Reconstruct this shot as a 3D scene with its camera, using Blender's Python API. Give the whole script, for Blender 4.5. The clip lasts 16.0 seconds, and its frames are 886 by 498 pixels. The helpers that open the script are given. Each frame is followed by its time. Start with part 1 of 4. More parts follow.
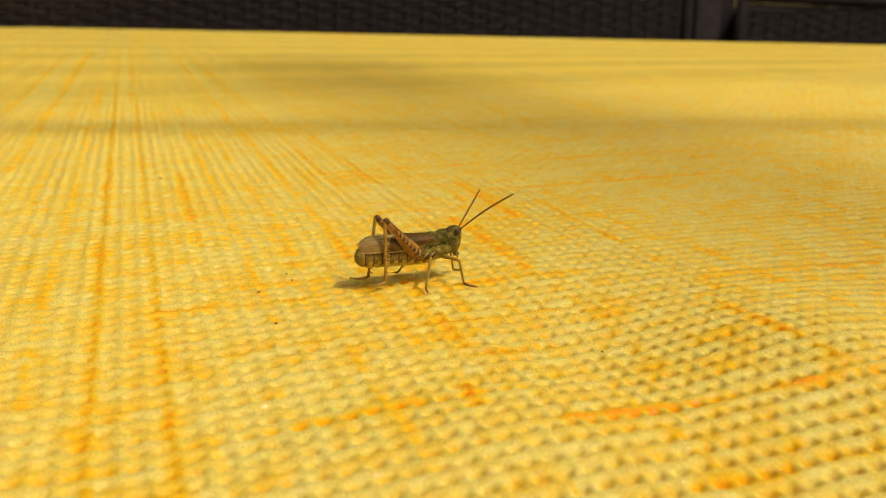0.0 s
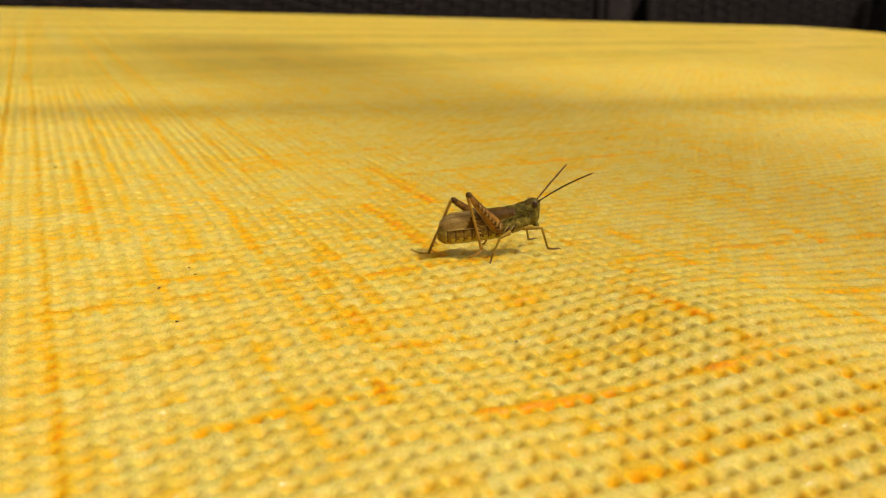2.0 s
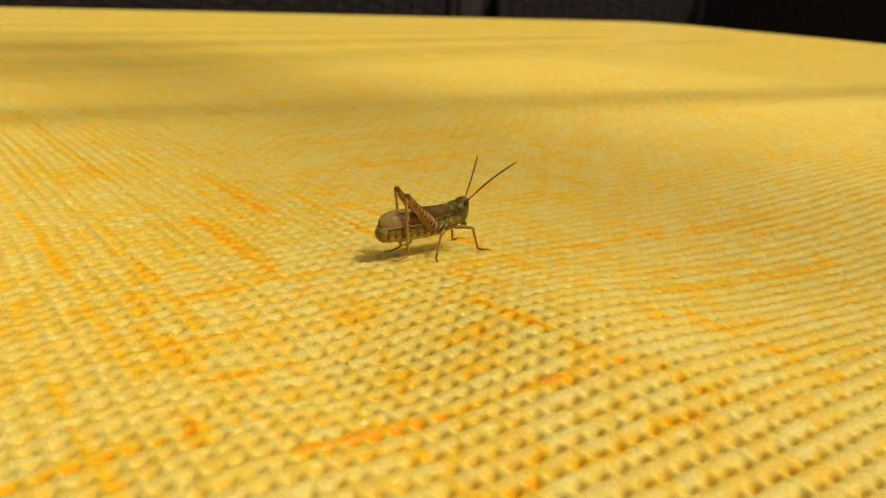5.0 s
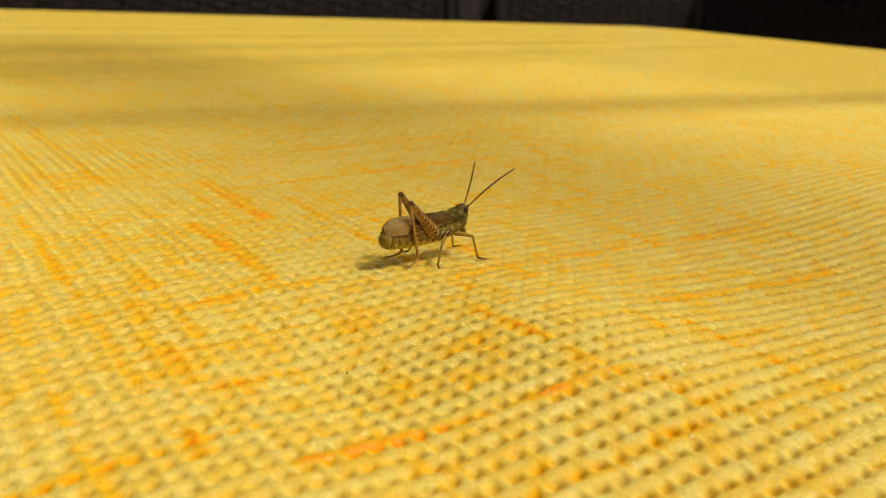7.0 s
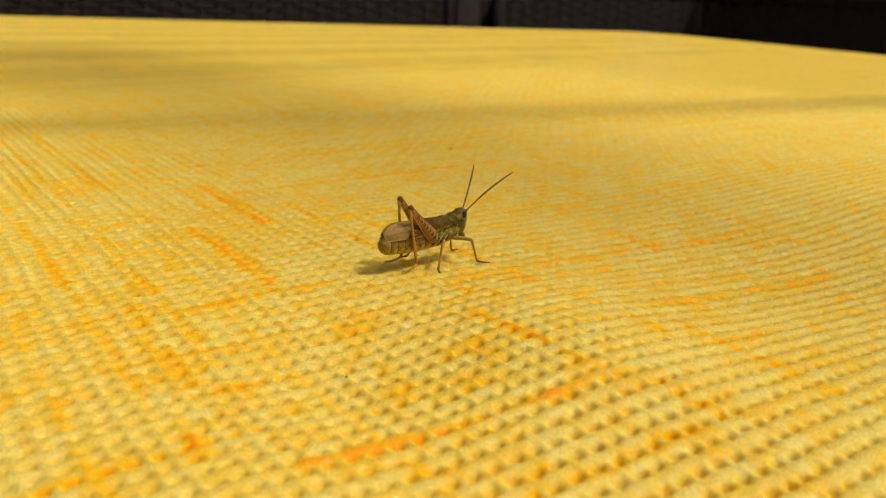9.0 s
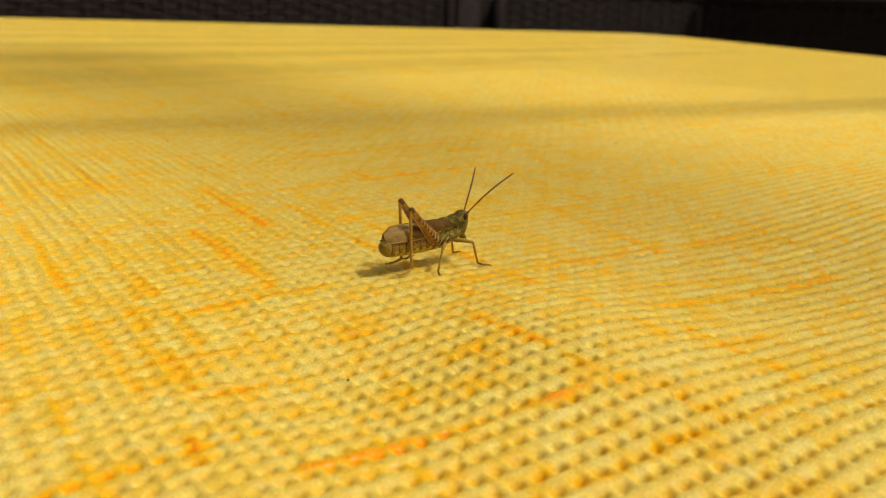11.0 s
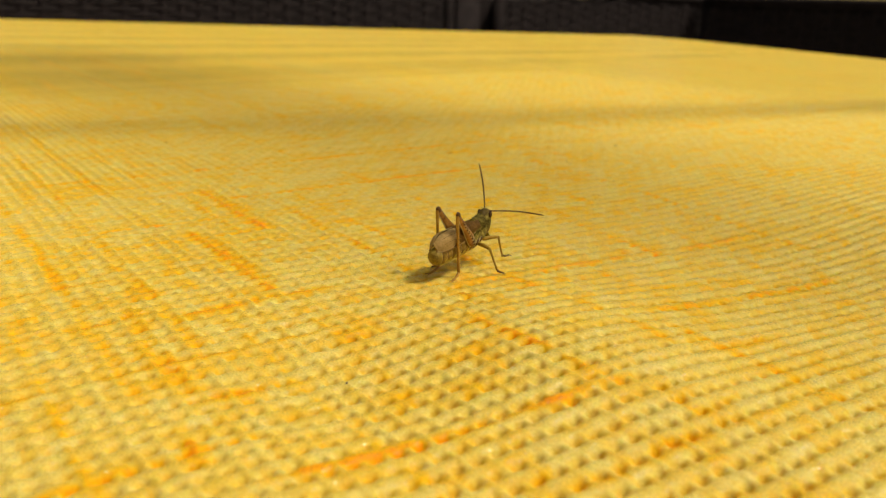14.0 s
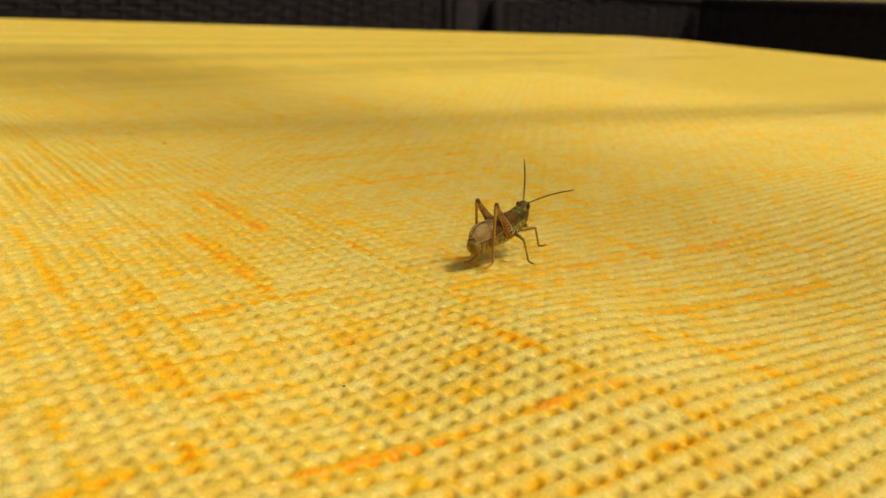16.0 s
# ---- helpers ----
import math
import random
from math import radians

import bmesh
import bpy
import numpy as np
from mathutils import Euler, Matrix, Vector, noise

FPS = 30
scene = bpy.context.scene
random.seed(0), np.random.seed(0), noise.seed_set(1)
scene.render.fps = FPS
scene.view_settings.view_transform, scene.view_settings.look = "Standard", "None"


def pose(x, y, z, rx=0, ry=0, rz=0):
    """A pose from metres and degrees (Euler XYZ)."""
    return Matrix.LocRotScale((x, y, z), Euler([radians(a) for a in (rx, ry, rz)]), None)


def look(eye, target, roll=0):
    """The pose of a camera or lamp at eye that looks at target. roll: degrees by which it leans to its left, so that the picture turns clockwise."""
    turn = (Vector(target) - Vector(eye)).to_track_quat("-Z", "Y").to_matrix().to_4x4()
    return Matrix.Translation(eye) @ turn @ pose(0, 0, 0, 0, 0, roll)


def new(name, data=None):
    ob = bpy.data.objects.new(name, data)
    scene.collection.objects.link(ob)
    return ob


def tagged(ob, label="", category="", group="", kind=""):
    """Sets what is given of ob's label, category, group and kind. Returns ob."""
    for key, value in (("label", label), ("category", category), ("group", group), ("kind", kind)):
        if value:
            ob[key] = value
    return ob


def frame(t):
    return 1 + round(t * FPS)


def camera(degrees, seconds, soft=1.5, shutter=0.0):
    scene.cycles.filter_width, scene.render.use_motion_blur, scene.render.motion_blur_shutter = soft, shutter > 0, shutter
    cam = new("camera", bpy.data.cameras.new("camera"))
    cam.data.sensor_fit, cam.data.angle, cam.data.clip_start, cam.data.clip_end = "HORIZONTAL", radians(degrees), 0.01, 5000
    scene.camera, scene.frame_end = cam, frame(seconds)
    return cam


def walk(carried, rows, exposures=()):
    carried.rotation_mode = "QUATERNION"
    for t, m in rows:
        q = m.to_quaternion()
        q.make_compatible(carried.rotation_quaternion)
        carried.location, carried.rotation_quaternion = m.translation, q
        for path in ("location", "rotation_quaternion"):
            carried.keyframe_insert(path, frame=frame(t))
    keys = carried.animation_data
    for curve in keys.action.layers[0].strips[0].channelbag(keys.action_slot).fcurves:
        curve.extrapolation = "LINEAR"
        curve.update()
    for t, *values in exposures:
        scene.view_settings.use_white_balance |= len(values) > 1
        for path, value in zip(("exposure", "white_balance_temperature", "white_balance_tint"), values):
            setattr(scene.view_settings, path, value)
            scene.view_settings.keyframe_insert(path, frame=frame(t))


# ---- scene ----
cam = camera(54.04, 16.0, soft=1.15)
# a close macro focus: the far side of the table goes soft
cam.data.dof.use_dof = True
cam.data.dof.focus_distance = 0.145
cam.data.dof.aperture_fstop = 34.0
walk(cam, [
    (0.0, pose(-0.09080, -0.12584, 0.04854, 73.866, 0.010, -19.401)),
    (0.2, pose(-0.09122, -0.12380, 0.05066, 73.046, 0.293, -20.286)),
    (0.5, pose(-0.08879, -0.12083, 0.04785, 73.312, 0.248, -20.891)),
    (1.0, pose(-0.08795, -0.12206, 0.04775, 72.933, 0.181, -22.667)),
    (1.5, pose(-0.08763, -0.12228, 0.04850, 72.441, -0.171, -24.179)),
    (2.0, pose(-0.08770, -0.12221, 0.04861, 72.635, -0.379, -24.736)),
    (2.5, pose(-0.08734, -0.12281, 0.04858, 72.829, -0.255, -24.789)),
    (2.7, pose(-0.08704, -0.12399, 0.05047, 72.611, -0.026, -25.094)),
    (2.8, pose(-0.08427, -0.12237, 0.05072, 72.871, -0.161, -25.799)),
    (2.9, pose(-0.08381, -0.12162, 0.05206, 73.818, -0.277, -28.356)),
    (3.0, pose(-0.08339, -0.12031, 0.05181, 74.297, -0.264, -29.078)),
    (3.1, pose(-0.08213, -0.12118, 0.05192, 74.548, 0.136, -30.039)),
    (3.3, pose(-0.08150, -0.11990, 0.05151, 73.947, -0.153, -31.250)),
    (3.5, pose(-0.08082, -0.11899, 0.05004, 73.539, -0.240, -32.040)),
    (4.0, pose(-0.08024, -0.11922, 0.04895, 72.901, -0.328, -32.627)),
    (4.5, pose(-0.07903, -0.11837, 0.04885, 72.374, -0.506, -33.767)),
    (7.0, pose(-0.07927, -0.11743, 0.04982, 72.631, -0.890, -34.014)),
    (7.5, pose(-0.07915, -0.11764, 0.04973, 72.697, -0.874, -34.019)),
    (8.0, pose(-0.07929, -0.11778, 0.04951, 72.792, -0.906, -33.938)),
    (8.5, pose(-0.07935, -0.11768, 0.04950, 72.915, -0.854, -34.011)),
    (9.0, pose(-0.07932, -0.11771, 0.04967, 72.992, -0.817, -34.043)),
    (11.5, pose(-0.07939, -0.11737, 0.04982, 73.125, -0.829, -34.019)),
    (12.0, pose(-0.07916, -0.11743, 0.04986, 73.175, -0.864, -34.034)),
    (12.5, pose(-0.07920, -0.11720, 0.04988, 73.207, -0.899, -34.125)),
    (13.0, pose(-0.07907, -0.11717, 0.04982, 73.163, -0.884, -34.074)),
    (13.5, pose(-0.07921, -0.11742, 0.04975, 73.242, -0.861, -34.066)),
    (14.0, pose(-0.07914, -0.11718, 0.04983, 73.213, -0.862, -34.063)),
    (14.5, pose(-0.07914, -0.11719, 0.04993, 73.115, -0.959, -34.054)),
    (15.0, pose(-0.07910, -0.11711, 0.04994, 73.159, -1.008, -34.110)),
    (15.5, pose(-0.07916, -0.11726, 0.05017, 73.170, -0.997, -34.171)),
    (16.0, pose(-0.07921, -0.11722, 0.05034, 73.217, -1.027, -34.190)),
])

# ---------------------------------------------------------------- light
SUN_FROM = Vector((0.46, -0.46, 1.0)).normalized()      # towards the sun
world_data = bpy.data.worlds.new("sky")
scene.world = world_data
world_data.use_nodes = True
wn = world_data.node_tree
sky = wn.nodes.new("ShaderNodeTexSky")
sky.sky_type = "NISHITA"
sky.sun_disc = False
sky.sun_elevation = math.asin(SUN_FROM.z)
sky.sun_rotation = math.atan2(SUN_FROM.x, SUN_FROM.y)
sky.air_density, sky.dust_density, sky.ozone_density = 0.4, 9.0, 0.0
wn.nodes["Background"].inputs["Strength"].default_value = 0.085
wn.links.new(sky.outputs["Color"], wn.nodes["Background"].inputs["Color"])
sun_data = bpy.data.lights.new("sun", "SUN")
sun_data.energy, sun_data.angle, sun_data.color = 2.85, radians(2.2), (1.0, 0.945, 0.83)
sun = new("sun", sun_data)
sun.matrix_world = look(SUN_FROM * 10, (0, 0, 0))
scene.view_settings.exposure = -0.34


# ---------------------------------------------------------------- materials
def material(name, rough=0.6, metal=0.0, spec=0.5):
    m = bpy.data.materials.new(name)
    m.use_nodes = True
    b = m.node_tree.nodes["Principled BSDF"]
    b.inputs["Roughness"].default_value = rough
    b.inputs["Metallic"].default_value = metal
    b.inputs["Specular IOR Level"].default_value = spec
    return m, m.node_tree, b


def link(nt, a, b):
    nt.links.new(a, b)


def noise_node(nt, scale, detail=4, rough=0.55, coords="Object"):
    tc = nt.nodes.new("ShaderNodeTexCoord")
    n = nt.nodes.new("ShaderNodeTexNoise")
    n.inputs["Scale"].default_value, n.inputs["Detail"].default_value, n.inputs["Roughness"].default_value = scale, detail, rough
    link(nt, tc.outputs[coords], n.inputs["Vector"])
    return n


def ramp(nt, fac, stops):
    r = nt.nodes.new("ShaderNodeValToRGB")
    while len(r.color_ramp.elements) < len(stops):
        r.color_ramp.elements.new(0.5)
    for e, (p, c) in zip(r.color_ramp.elements, stops):
        e.position, e.color = p, (*c, 1)
    link(nt, fac, r.inputs["Fac"])
    return r


def mix(nt, fac, a, b, mode="MIX"):
    m = nt.nodes.new("ShaderNodeMix")
    m.data_type, m.blend_type = "RGBA", mode
    for sock, v in ((m.inputs["Factor"], fac), (m.inputs["A"], a), (m.inputs["B"], b)):
        if isinstance(v, bpy.types.NodeSocket):
            link(nt, v, sock)
        elif isinstance(v, tuple):
            sock.default_value = (*v, 1)
        else:
            sock.default_value = v
    return m.outputs["Result"]


def bump(nt, b, height, strength, distance):
    n = nt.nodes.new("ShaderNodeBump")
    n.inputs["Strength"].default_value, n.inputs["Distance"].default_value = strength, distance
    link(nt, height, n.inputs["Height"])
    link(nt, n.outputs["Normal"], b.inputs["Normal"])


def mottled(name, dark, mid, light, scale, rough=0.6, bump_d=0.0, bump_s=0.4, spec=0.5, scale2=None):
    """A two-scale mottled surface."""
    m, nt, b = material(name, rough, 0, spec)
    n1 = noise_node(nt, scale, 5)
    n2 = noise_node(nt, scale2 or scale * 5, 3)
    a = ramp(nt, n1.outputs["Fac"], [(0.3, dark), (0.5, mid), (0.72, light)])
    c = mix(nt, 0.35, a.outputs["Color"], ramp(nt, n2.outputs["Fac"], [(0.35, dark), (0.7, light)]).outputs["Color"])
    link(nt, c, b.inputs["Base Color"])
    if bump_d:
        bump(nt, b, n2.outputs["Fac"], bump_s, bump_d)
    return m


def cloth_material():
    """Coated melange weave: straw, golden and orange yarn, by the share of orange dye on each yarn, plus a little gold
    in the pits.
    """
    m, nt, b = material("melange_weave", 0.5, 0, 0.02)
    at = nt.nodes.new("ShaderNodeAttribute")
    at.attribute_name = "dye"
    fibre = noise_node(nt, 2600, 3, 0.6)
    soft = noise_node(nt, 420, 3, 0.6)
    add = nt.nodes.new("ShaderNodeMath")
    add.operation = "MULTIPLY_ADD"
    link(nt, soft.outputs["Fac"], add.inputs[0])
    add.inputs[1].default_value = 0.22
    link(nt, at.outputs["Fac"], add.inputs[2])
    sub = nt.nodes.new("ShaderNodeMath")
    sub.operation = "SUBTRACT"
    link(nt, add.outputs[0], sub.inputs[0])
    sub.inputs[1].default_value = 0.11
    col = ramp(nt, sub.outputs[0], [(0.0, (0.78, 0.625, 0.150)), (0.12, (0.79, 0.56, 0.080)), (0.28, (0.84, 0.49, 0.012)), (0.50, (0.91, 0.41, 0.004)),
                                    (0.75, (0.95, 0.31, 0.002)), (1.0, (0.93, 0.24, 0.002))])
    tint = mix(nt, 1.0, col.outputs["Color"], ramp(nt, fibre.outputs["Fac"], [(0.32, (0.86, 0.78, 0.50)), (0.62, (1.0, 1.0, 1.0))]).outputs["Color"], "MULTIPLY")
    link(nt, tint, b.inputs["Base Color"])
    glint = noise_node(nt, 4200, 2, 0.5)
    rr = ramp(nt, glint.outputs["Fac"], [(0.42, (0.30, 0.30, 0.30)), (0.60, (0.60, 0.60, 0.60))])
    link(nt, rr.outputs["Color"], b.inputs["Roughness"])
    # light spreads a little inside the coated yarn
    b.inputs["Subsurface Weight"].default_value = 0.4
    b.inputs["Subsurface Radius"].default_value = (1.0, 0.62, 0.14)
    b.inputs["Subsurface Scale"].default_value = 0.0009
    rough = nt.nodes.new("ShaderNodeMath")
    rough.operation = "MULTIPLY_ADD"
    link(nt, glint.outputs["Fac"], rough.inputs[0])
    rough.inputs[1].default_value = 0.8
    link(nt, fibre.outputs["Fac"], rough.inputs[2])
    bump(nt, b, rough.outputs[0], 0.5, 0.00009)
    b.inputs["Sheen Weight"].default_value = 0.10
    b.inputs["Sheen Roughness"].default_value = 0.5
    b.inputs["Sheen Tint"].default_value = (1.0, 0.74, 0.20, 1)
    # small glossy flecks of the coating, tilted every way
    fleck = noise_node(nt, 3400, 1, 0.5)
    mask = ramp(nt, fleck.outputs["Fac"], [(0.51, (0, 0, 0)), (0.54, (1, 1, 1))])
    crest = nt.nodes.new("ShaderNodeAttribute")
    crest.attribute_name = "crest"
    link(nt, mix(nt, 1.0, mask.outputs["Color"], crest.outputs["Color"], "MULTIPLY"), b.inputs["Coat Weight"])
    b.inputs["Coat Roughness"].default_value = 0.2
    b.inputs["Coat IOR"].default_value = 1.9
    tilt = nt.nodes.new("ShaderNodeBump")
    tilt.inputs["Strength"].default_value, tilt.inputs["Distance"].default_value = 1.0, 0.0003
    link(nt, noise_node(nt, 2600, 1, 0.5).outputs["Fac"], tilt.inputs["Height"])
    link(nt, tilt.outputs["Normal"], b.inputs["Coat Normal"])
    return m


M_CLOTH = cloth_material()
M_SPECK = mottled("dust", (0.02, 0.015, 0.01), (0.06, 0.045, 0.03), (0.12, 0.10, 0.07), 900, 0.9)
M_RATTAN = mottled("dark_rattan", (0.019, 0.014, 0.012), (0.028, 0.021, 0.018), (0.040, 0.030, 0.026), 60, 0.7, 0.0006, 0.3, 0.12)
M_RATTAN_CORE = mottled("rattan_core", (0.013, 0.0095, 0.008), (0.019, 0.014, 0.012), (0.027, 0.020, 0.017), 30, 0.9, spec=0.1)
M_TABLE = mottled("table_wood", (0.05, 0.03, 0.018), (0.09, 0.055, 0.03), (0.14, 0.09, 0.05), 20, 0.5)
M_STONE = mottled("patio_stone", (0.20, 0.19, 0.17), (0.28, 0.27, 0.24), (0.36, 0.34, 0.31), 4, 0.85, 0.002)
M_PLASTER = mottled("ochre_plaster", (0.20, 0.155, 0.035), (0.24, 0.19, 0.045), (0.28, 0.22, 0.06), 3, 0.9, 0.002)
M_WHITE = mottled("white_paint", (0.70, 0.71, 0.72), (0.76, 0.77, 0.78), (0.82, 0.82, 0.83), 9, 0.5)
M_CABLE = mottled("black_cable", (0.015, 0.015, 0.016), (0.022, 0.022, 0.023), (0.03, 0.03, 0.03), 30, 0.6)
M_BARK = mottled("bark", (0.06, 0.045, 0.03), (0.11, 0.08, 0.055), (0.18, 0.14, 0.10), 25, 0.9, 0.004)
M_LEAF = mottled("leaf", (0.03, 0.06, 0.012), (0.05, 0.10, 0.02), (0.08, 0.14, 0.03), 40, 0.5)

# insect: chitin in olive, straw and brown
M_THORAX = mottled("olive_chitin", (0.014, 0.009, 0.0015), (0.135, 0.105, 0.015), (0.52, 0.40, 0.075), 1000, 0.55, 0.00012, 0.6, 0.08, 3200)
M_HEAD = mottled("head_chitin", (0.036, 0.0216, 0.0036), (0.102, 0.066, 0.0084), (0.216, 0.144, 0.0216), 1000, 0.5, 0.00008, 0.5, 0.10, 3600)
M_FACE = mottled("pale_green_face", (0.0875, 0.0625, 0.0075), (0.2, 0.15, 0.01875), (0.35, 0.2625, 0.0375), 1100, 0.5, spec=0.1)
M_BELLY = mottled("straw_belly", (0.25, 0.19, 0.018), (0.50, 0.39, 0.035), (0.66, 0.53, 0.06), 800, 0.42, spec=0.15)
M_TIP = mottled("straw_tail", (0.13, 0.08, 0.012), (0.32, 0.22, 0.028), (0.52, 0.37, 0.05), 800, 0.40, spec=0.2)
M_TERGITE = mottled("brown_tergite", (0.08125, 0.04125, 0.00625), (0.25, 0.1475, 0.02125), (0.45, 0.2937, 0.0475), 900, 0.45, spec=0.15)
M_WING = mottled("tan_wing", (0.42, 0.27, 0.07), (0.62, 0.43, 0.13), (0.78, 0.57, 0.21), 330, 0.45, 0.00005, 0.5, 0.12, 2600)
M_WING_ROOT = mottled("brown_wing_root", (0.117, 0.052, 0.0078), (0.221, 0.1105, 0.0169), (0.338, 0.182, 0.0338), 330, 0.45, 0.00005, 0.5, 0.16, 2600)
M_VEIN = mottled("pale_vein", (0.34, 0.20, 0.04), (0.44, 0.28, 0.06), (0.54, 0.36, 0.09), 900, 0.45, spec=0.2)
M_FEMUR = mottled("brown_femur", (0.11, 0.042, 0.007), (0.29, 0.125, 0.018), (0.50, 0.26, 0.045), 900, 0.45, 0.00006, spec=0.12)
M_STRIPE = mottled("pale_stripe", (0.34, 0.24, 0.07), (0.50, 0.38, 0.13), (0.62, 0.50, 0.20), 900, 0.5, spec=0.15)
M_KNEE = mottled("dark_knee", (0.0375, 0.01625, 0.005), (0.09375, 0.04125, 0.01), (0.175, 0.085, 0.0225), 900, 0.4, spec=0.2)
M_TIBIA = mottled("amber_tibia", (0.2688, 0.1288, 0.01568), (0.448, 0.2464, 0.0336), (0.5824, 0.3584, 0.0616), 700, 0.42, spec=0.2)
M_TARSUS = mottled("brown_tarsus", (0.09, 0.046, 0.011), (0.15, 0.085, 0.022), (0.24, 0.14, 0.04), 900, 0.45, spec=0.2)
M_SHANK = mottled("olive_shank", (0.21, 0.12, 0.012), (0.35, 0.21, 0.024), (0.46, 0.30, 0.046), 800, 0.45, spec=0.08)
M_ANTENNA = mottled("brown_antenna", (0.06, 0.030, 0.007), (0.10, 0.055, 0.013), (0.14, 0.080, 0.022), 700, 0.5, spec=0.12)
M_EYE = mottled("compound_eye", (0.022, 0.009, 0.004), (0.045, 0.019, 0.008), (0.075, 0.034, 0.016), 900, 0.15, 0, 0, 0.5)

# ---------------------------------------------------------------- building helpers
def finish(name, bm, mat, smooth=True):
    me = bpy.data.meshes.new(name)
    bmesh.ops.recalc_face_normals(bm, faces=bm.faces)
    bm.to_mesh(me)
    bm.free()
    for m in (mat if isinstance(mat, (list, tuple)) else [mat]):
        me.materials.append(m)
    for p in me.polygons:
        p.use_smooth = smooth
    return me


def part(name, bm, mat, parent, label="", m=None, smooth=True):
    ob = new(name, finish(name, bm, mat, smooth))
    ob.parent = parent
    if m is not None:
        ob.matrix_basis = m
    return tagged(ob, label) if label else ob


def thing(name, at, label, category, group="", kind=""):
    ob = new(name)
    ob.matrix_basis = at
    ob.empty_display_size = 0.01
    return tagged(ob, label, category, group, kind)


def add_box(bm, x0, x1, y0, y1, z0, z1, bevel=0.0):
    r = bmesh.ops.create_cube(bm, size=1, matrix=Matrix.Translation(((x0 + x1) / 2, (y0 + y1) / 2, (z0 + z1) / 2)) @ Matrix.Diagonal((x1 - x0, y1 - y0, z1 - z0, 1)))
    if bevel:
        edges = list({e for v in r["verts"] for e in v.link_edges})
        bmesh.ops.bevel(bm, geom=edges, offset=bevel, segments=2, affect="EDGES", profile=0.5)


def add_tube(bm, pts, radii, sides=8, squash=1.0, up=Vector((0, 0, 1)), mats=None):
    """A closed tube through points, with a radius at each; squash flattens it across its side axis."""
    rings = []
    pts = [Vector(p) for p in pts]
    for k, p in enumerate(pts):
        d = (pts[min(k + 1, len(pts) - 1)] - pts[max(k - 1, 0)]).normalized()
        side = d.cross(up)
        side = side.normalized() if side.length > 1e-4 else Vector((0, 1, 0))
        top = side.cross(d).normalized()
        rings.append([bm.verts.new(p + (side * math.cos(a) * squash + top * math.sin(a)) * radii[k])
                      for a in (2 * math.pi * n / sides for n in range(sides))])
    for k in range(len(rings) - 1):
        for n in range(sides):
            f = bm.faces.new((rings[k][n], rings[k][(n + 1) % sides], rings[k + 1][(n + 1) % sides], rings[k + 1][n]))
            if mats:
                f.material_index = mats[k]
    bm.faces.new(list(reversed(rings[0])))
    bm.faces.new(rings[-1])
    return rings


def smooth_noise(n, step, rng):
    """n values of smooth noise in 0..1 whose features are about step samples long."""
    k = max(4, int(n / step) + 3)
    v = rng.random(k)
    x = np.linspace(0, k - 1.001, n)
    i = x.astype(int)
    f = x - i
    f = f * f * (3 - 2 * f)
    return v[i] * (1 - f) + v[np.minimum(i + 1, k - 1)] * f


def grain(x, y, seed):
    """Smooth value noise in 0..1 over the plane, one feature a unit."""
    rng = np.random.default_rng(seed)
    lat = rng.random((257, 257))
    i, j = np.floor(x), np.floor(y)
    f, g = x - i, y - j
    f, g = f * f * (3 - 2 * f), g * g * (3 - 2 * g)
    i, j = i.astype(int) % 256, j.astype(int) % 256
    return (lat[j, i] * (1 - f) + lat[j, i + 1] * f) * (1 - g) + (lat[j + 1, i] * (1 - f) + lat[j + 1, i + 1] * f) * g


# ---------------------------------------------------------------- the tablecloth
PX, PY = 0.00292, 0.00328            # pitch of warp and weft yarns
CORNER = (0.680, 0.612)              # the table's corner
SLOPE = 1.063                        # the slanted far side
TABLE_TOP = -0.006


def edge_y(x):
    return np.minimum(CORNER[1] + (CORNER[0] - x) * SLOPE - 0.047 * np.clip(0.35 - x, 0, None) ** 2, 1.585)


def edge_x(y):
    return 0.61 + (y - 0.27) * 0.26


def surface(x, y):
    """Gentle swells of the cloth where it lies loose."""
    g = lambda cx, cy, s, a: a * np.exp(-((x - cx) ** 2 + (y - cy) ** 2) / (2 * s * s))
    z = g(-0.002, -0.036, 0.016, 0.0026) + g(-0.030, -0.025, 0.014, -0.0018) + g(0.085, -0.030, 0.035, -0.0045)
    z = z + g(-0.048, -0.043, 0.012, 0.0010) + g(-0.088, -0.020, 0.022, -0.0018) + g(-0.082, 0.065, 0.022, 0.0014)
    z = z + g(0.014, -0.020, 0.012, 0.0008) + g(-0.066, 0.026, 0.012, -0.0008)
    return z


def line(pos, a, b, strength, width=1.0, tilt=0.0):
    return pos, a, b, strength, width, tilt


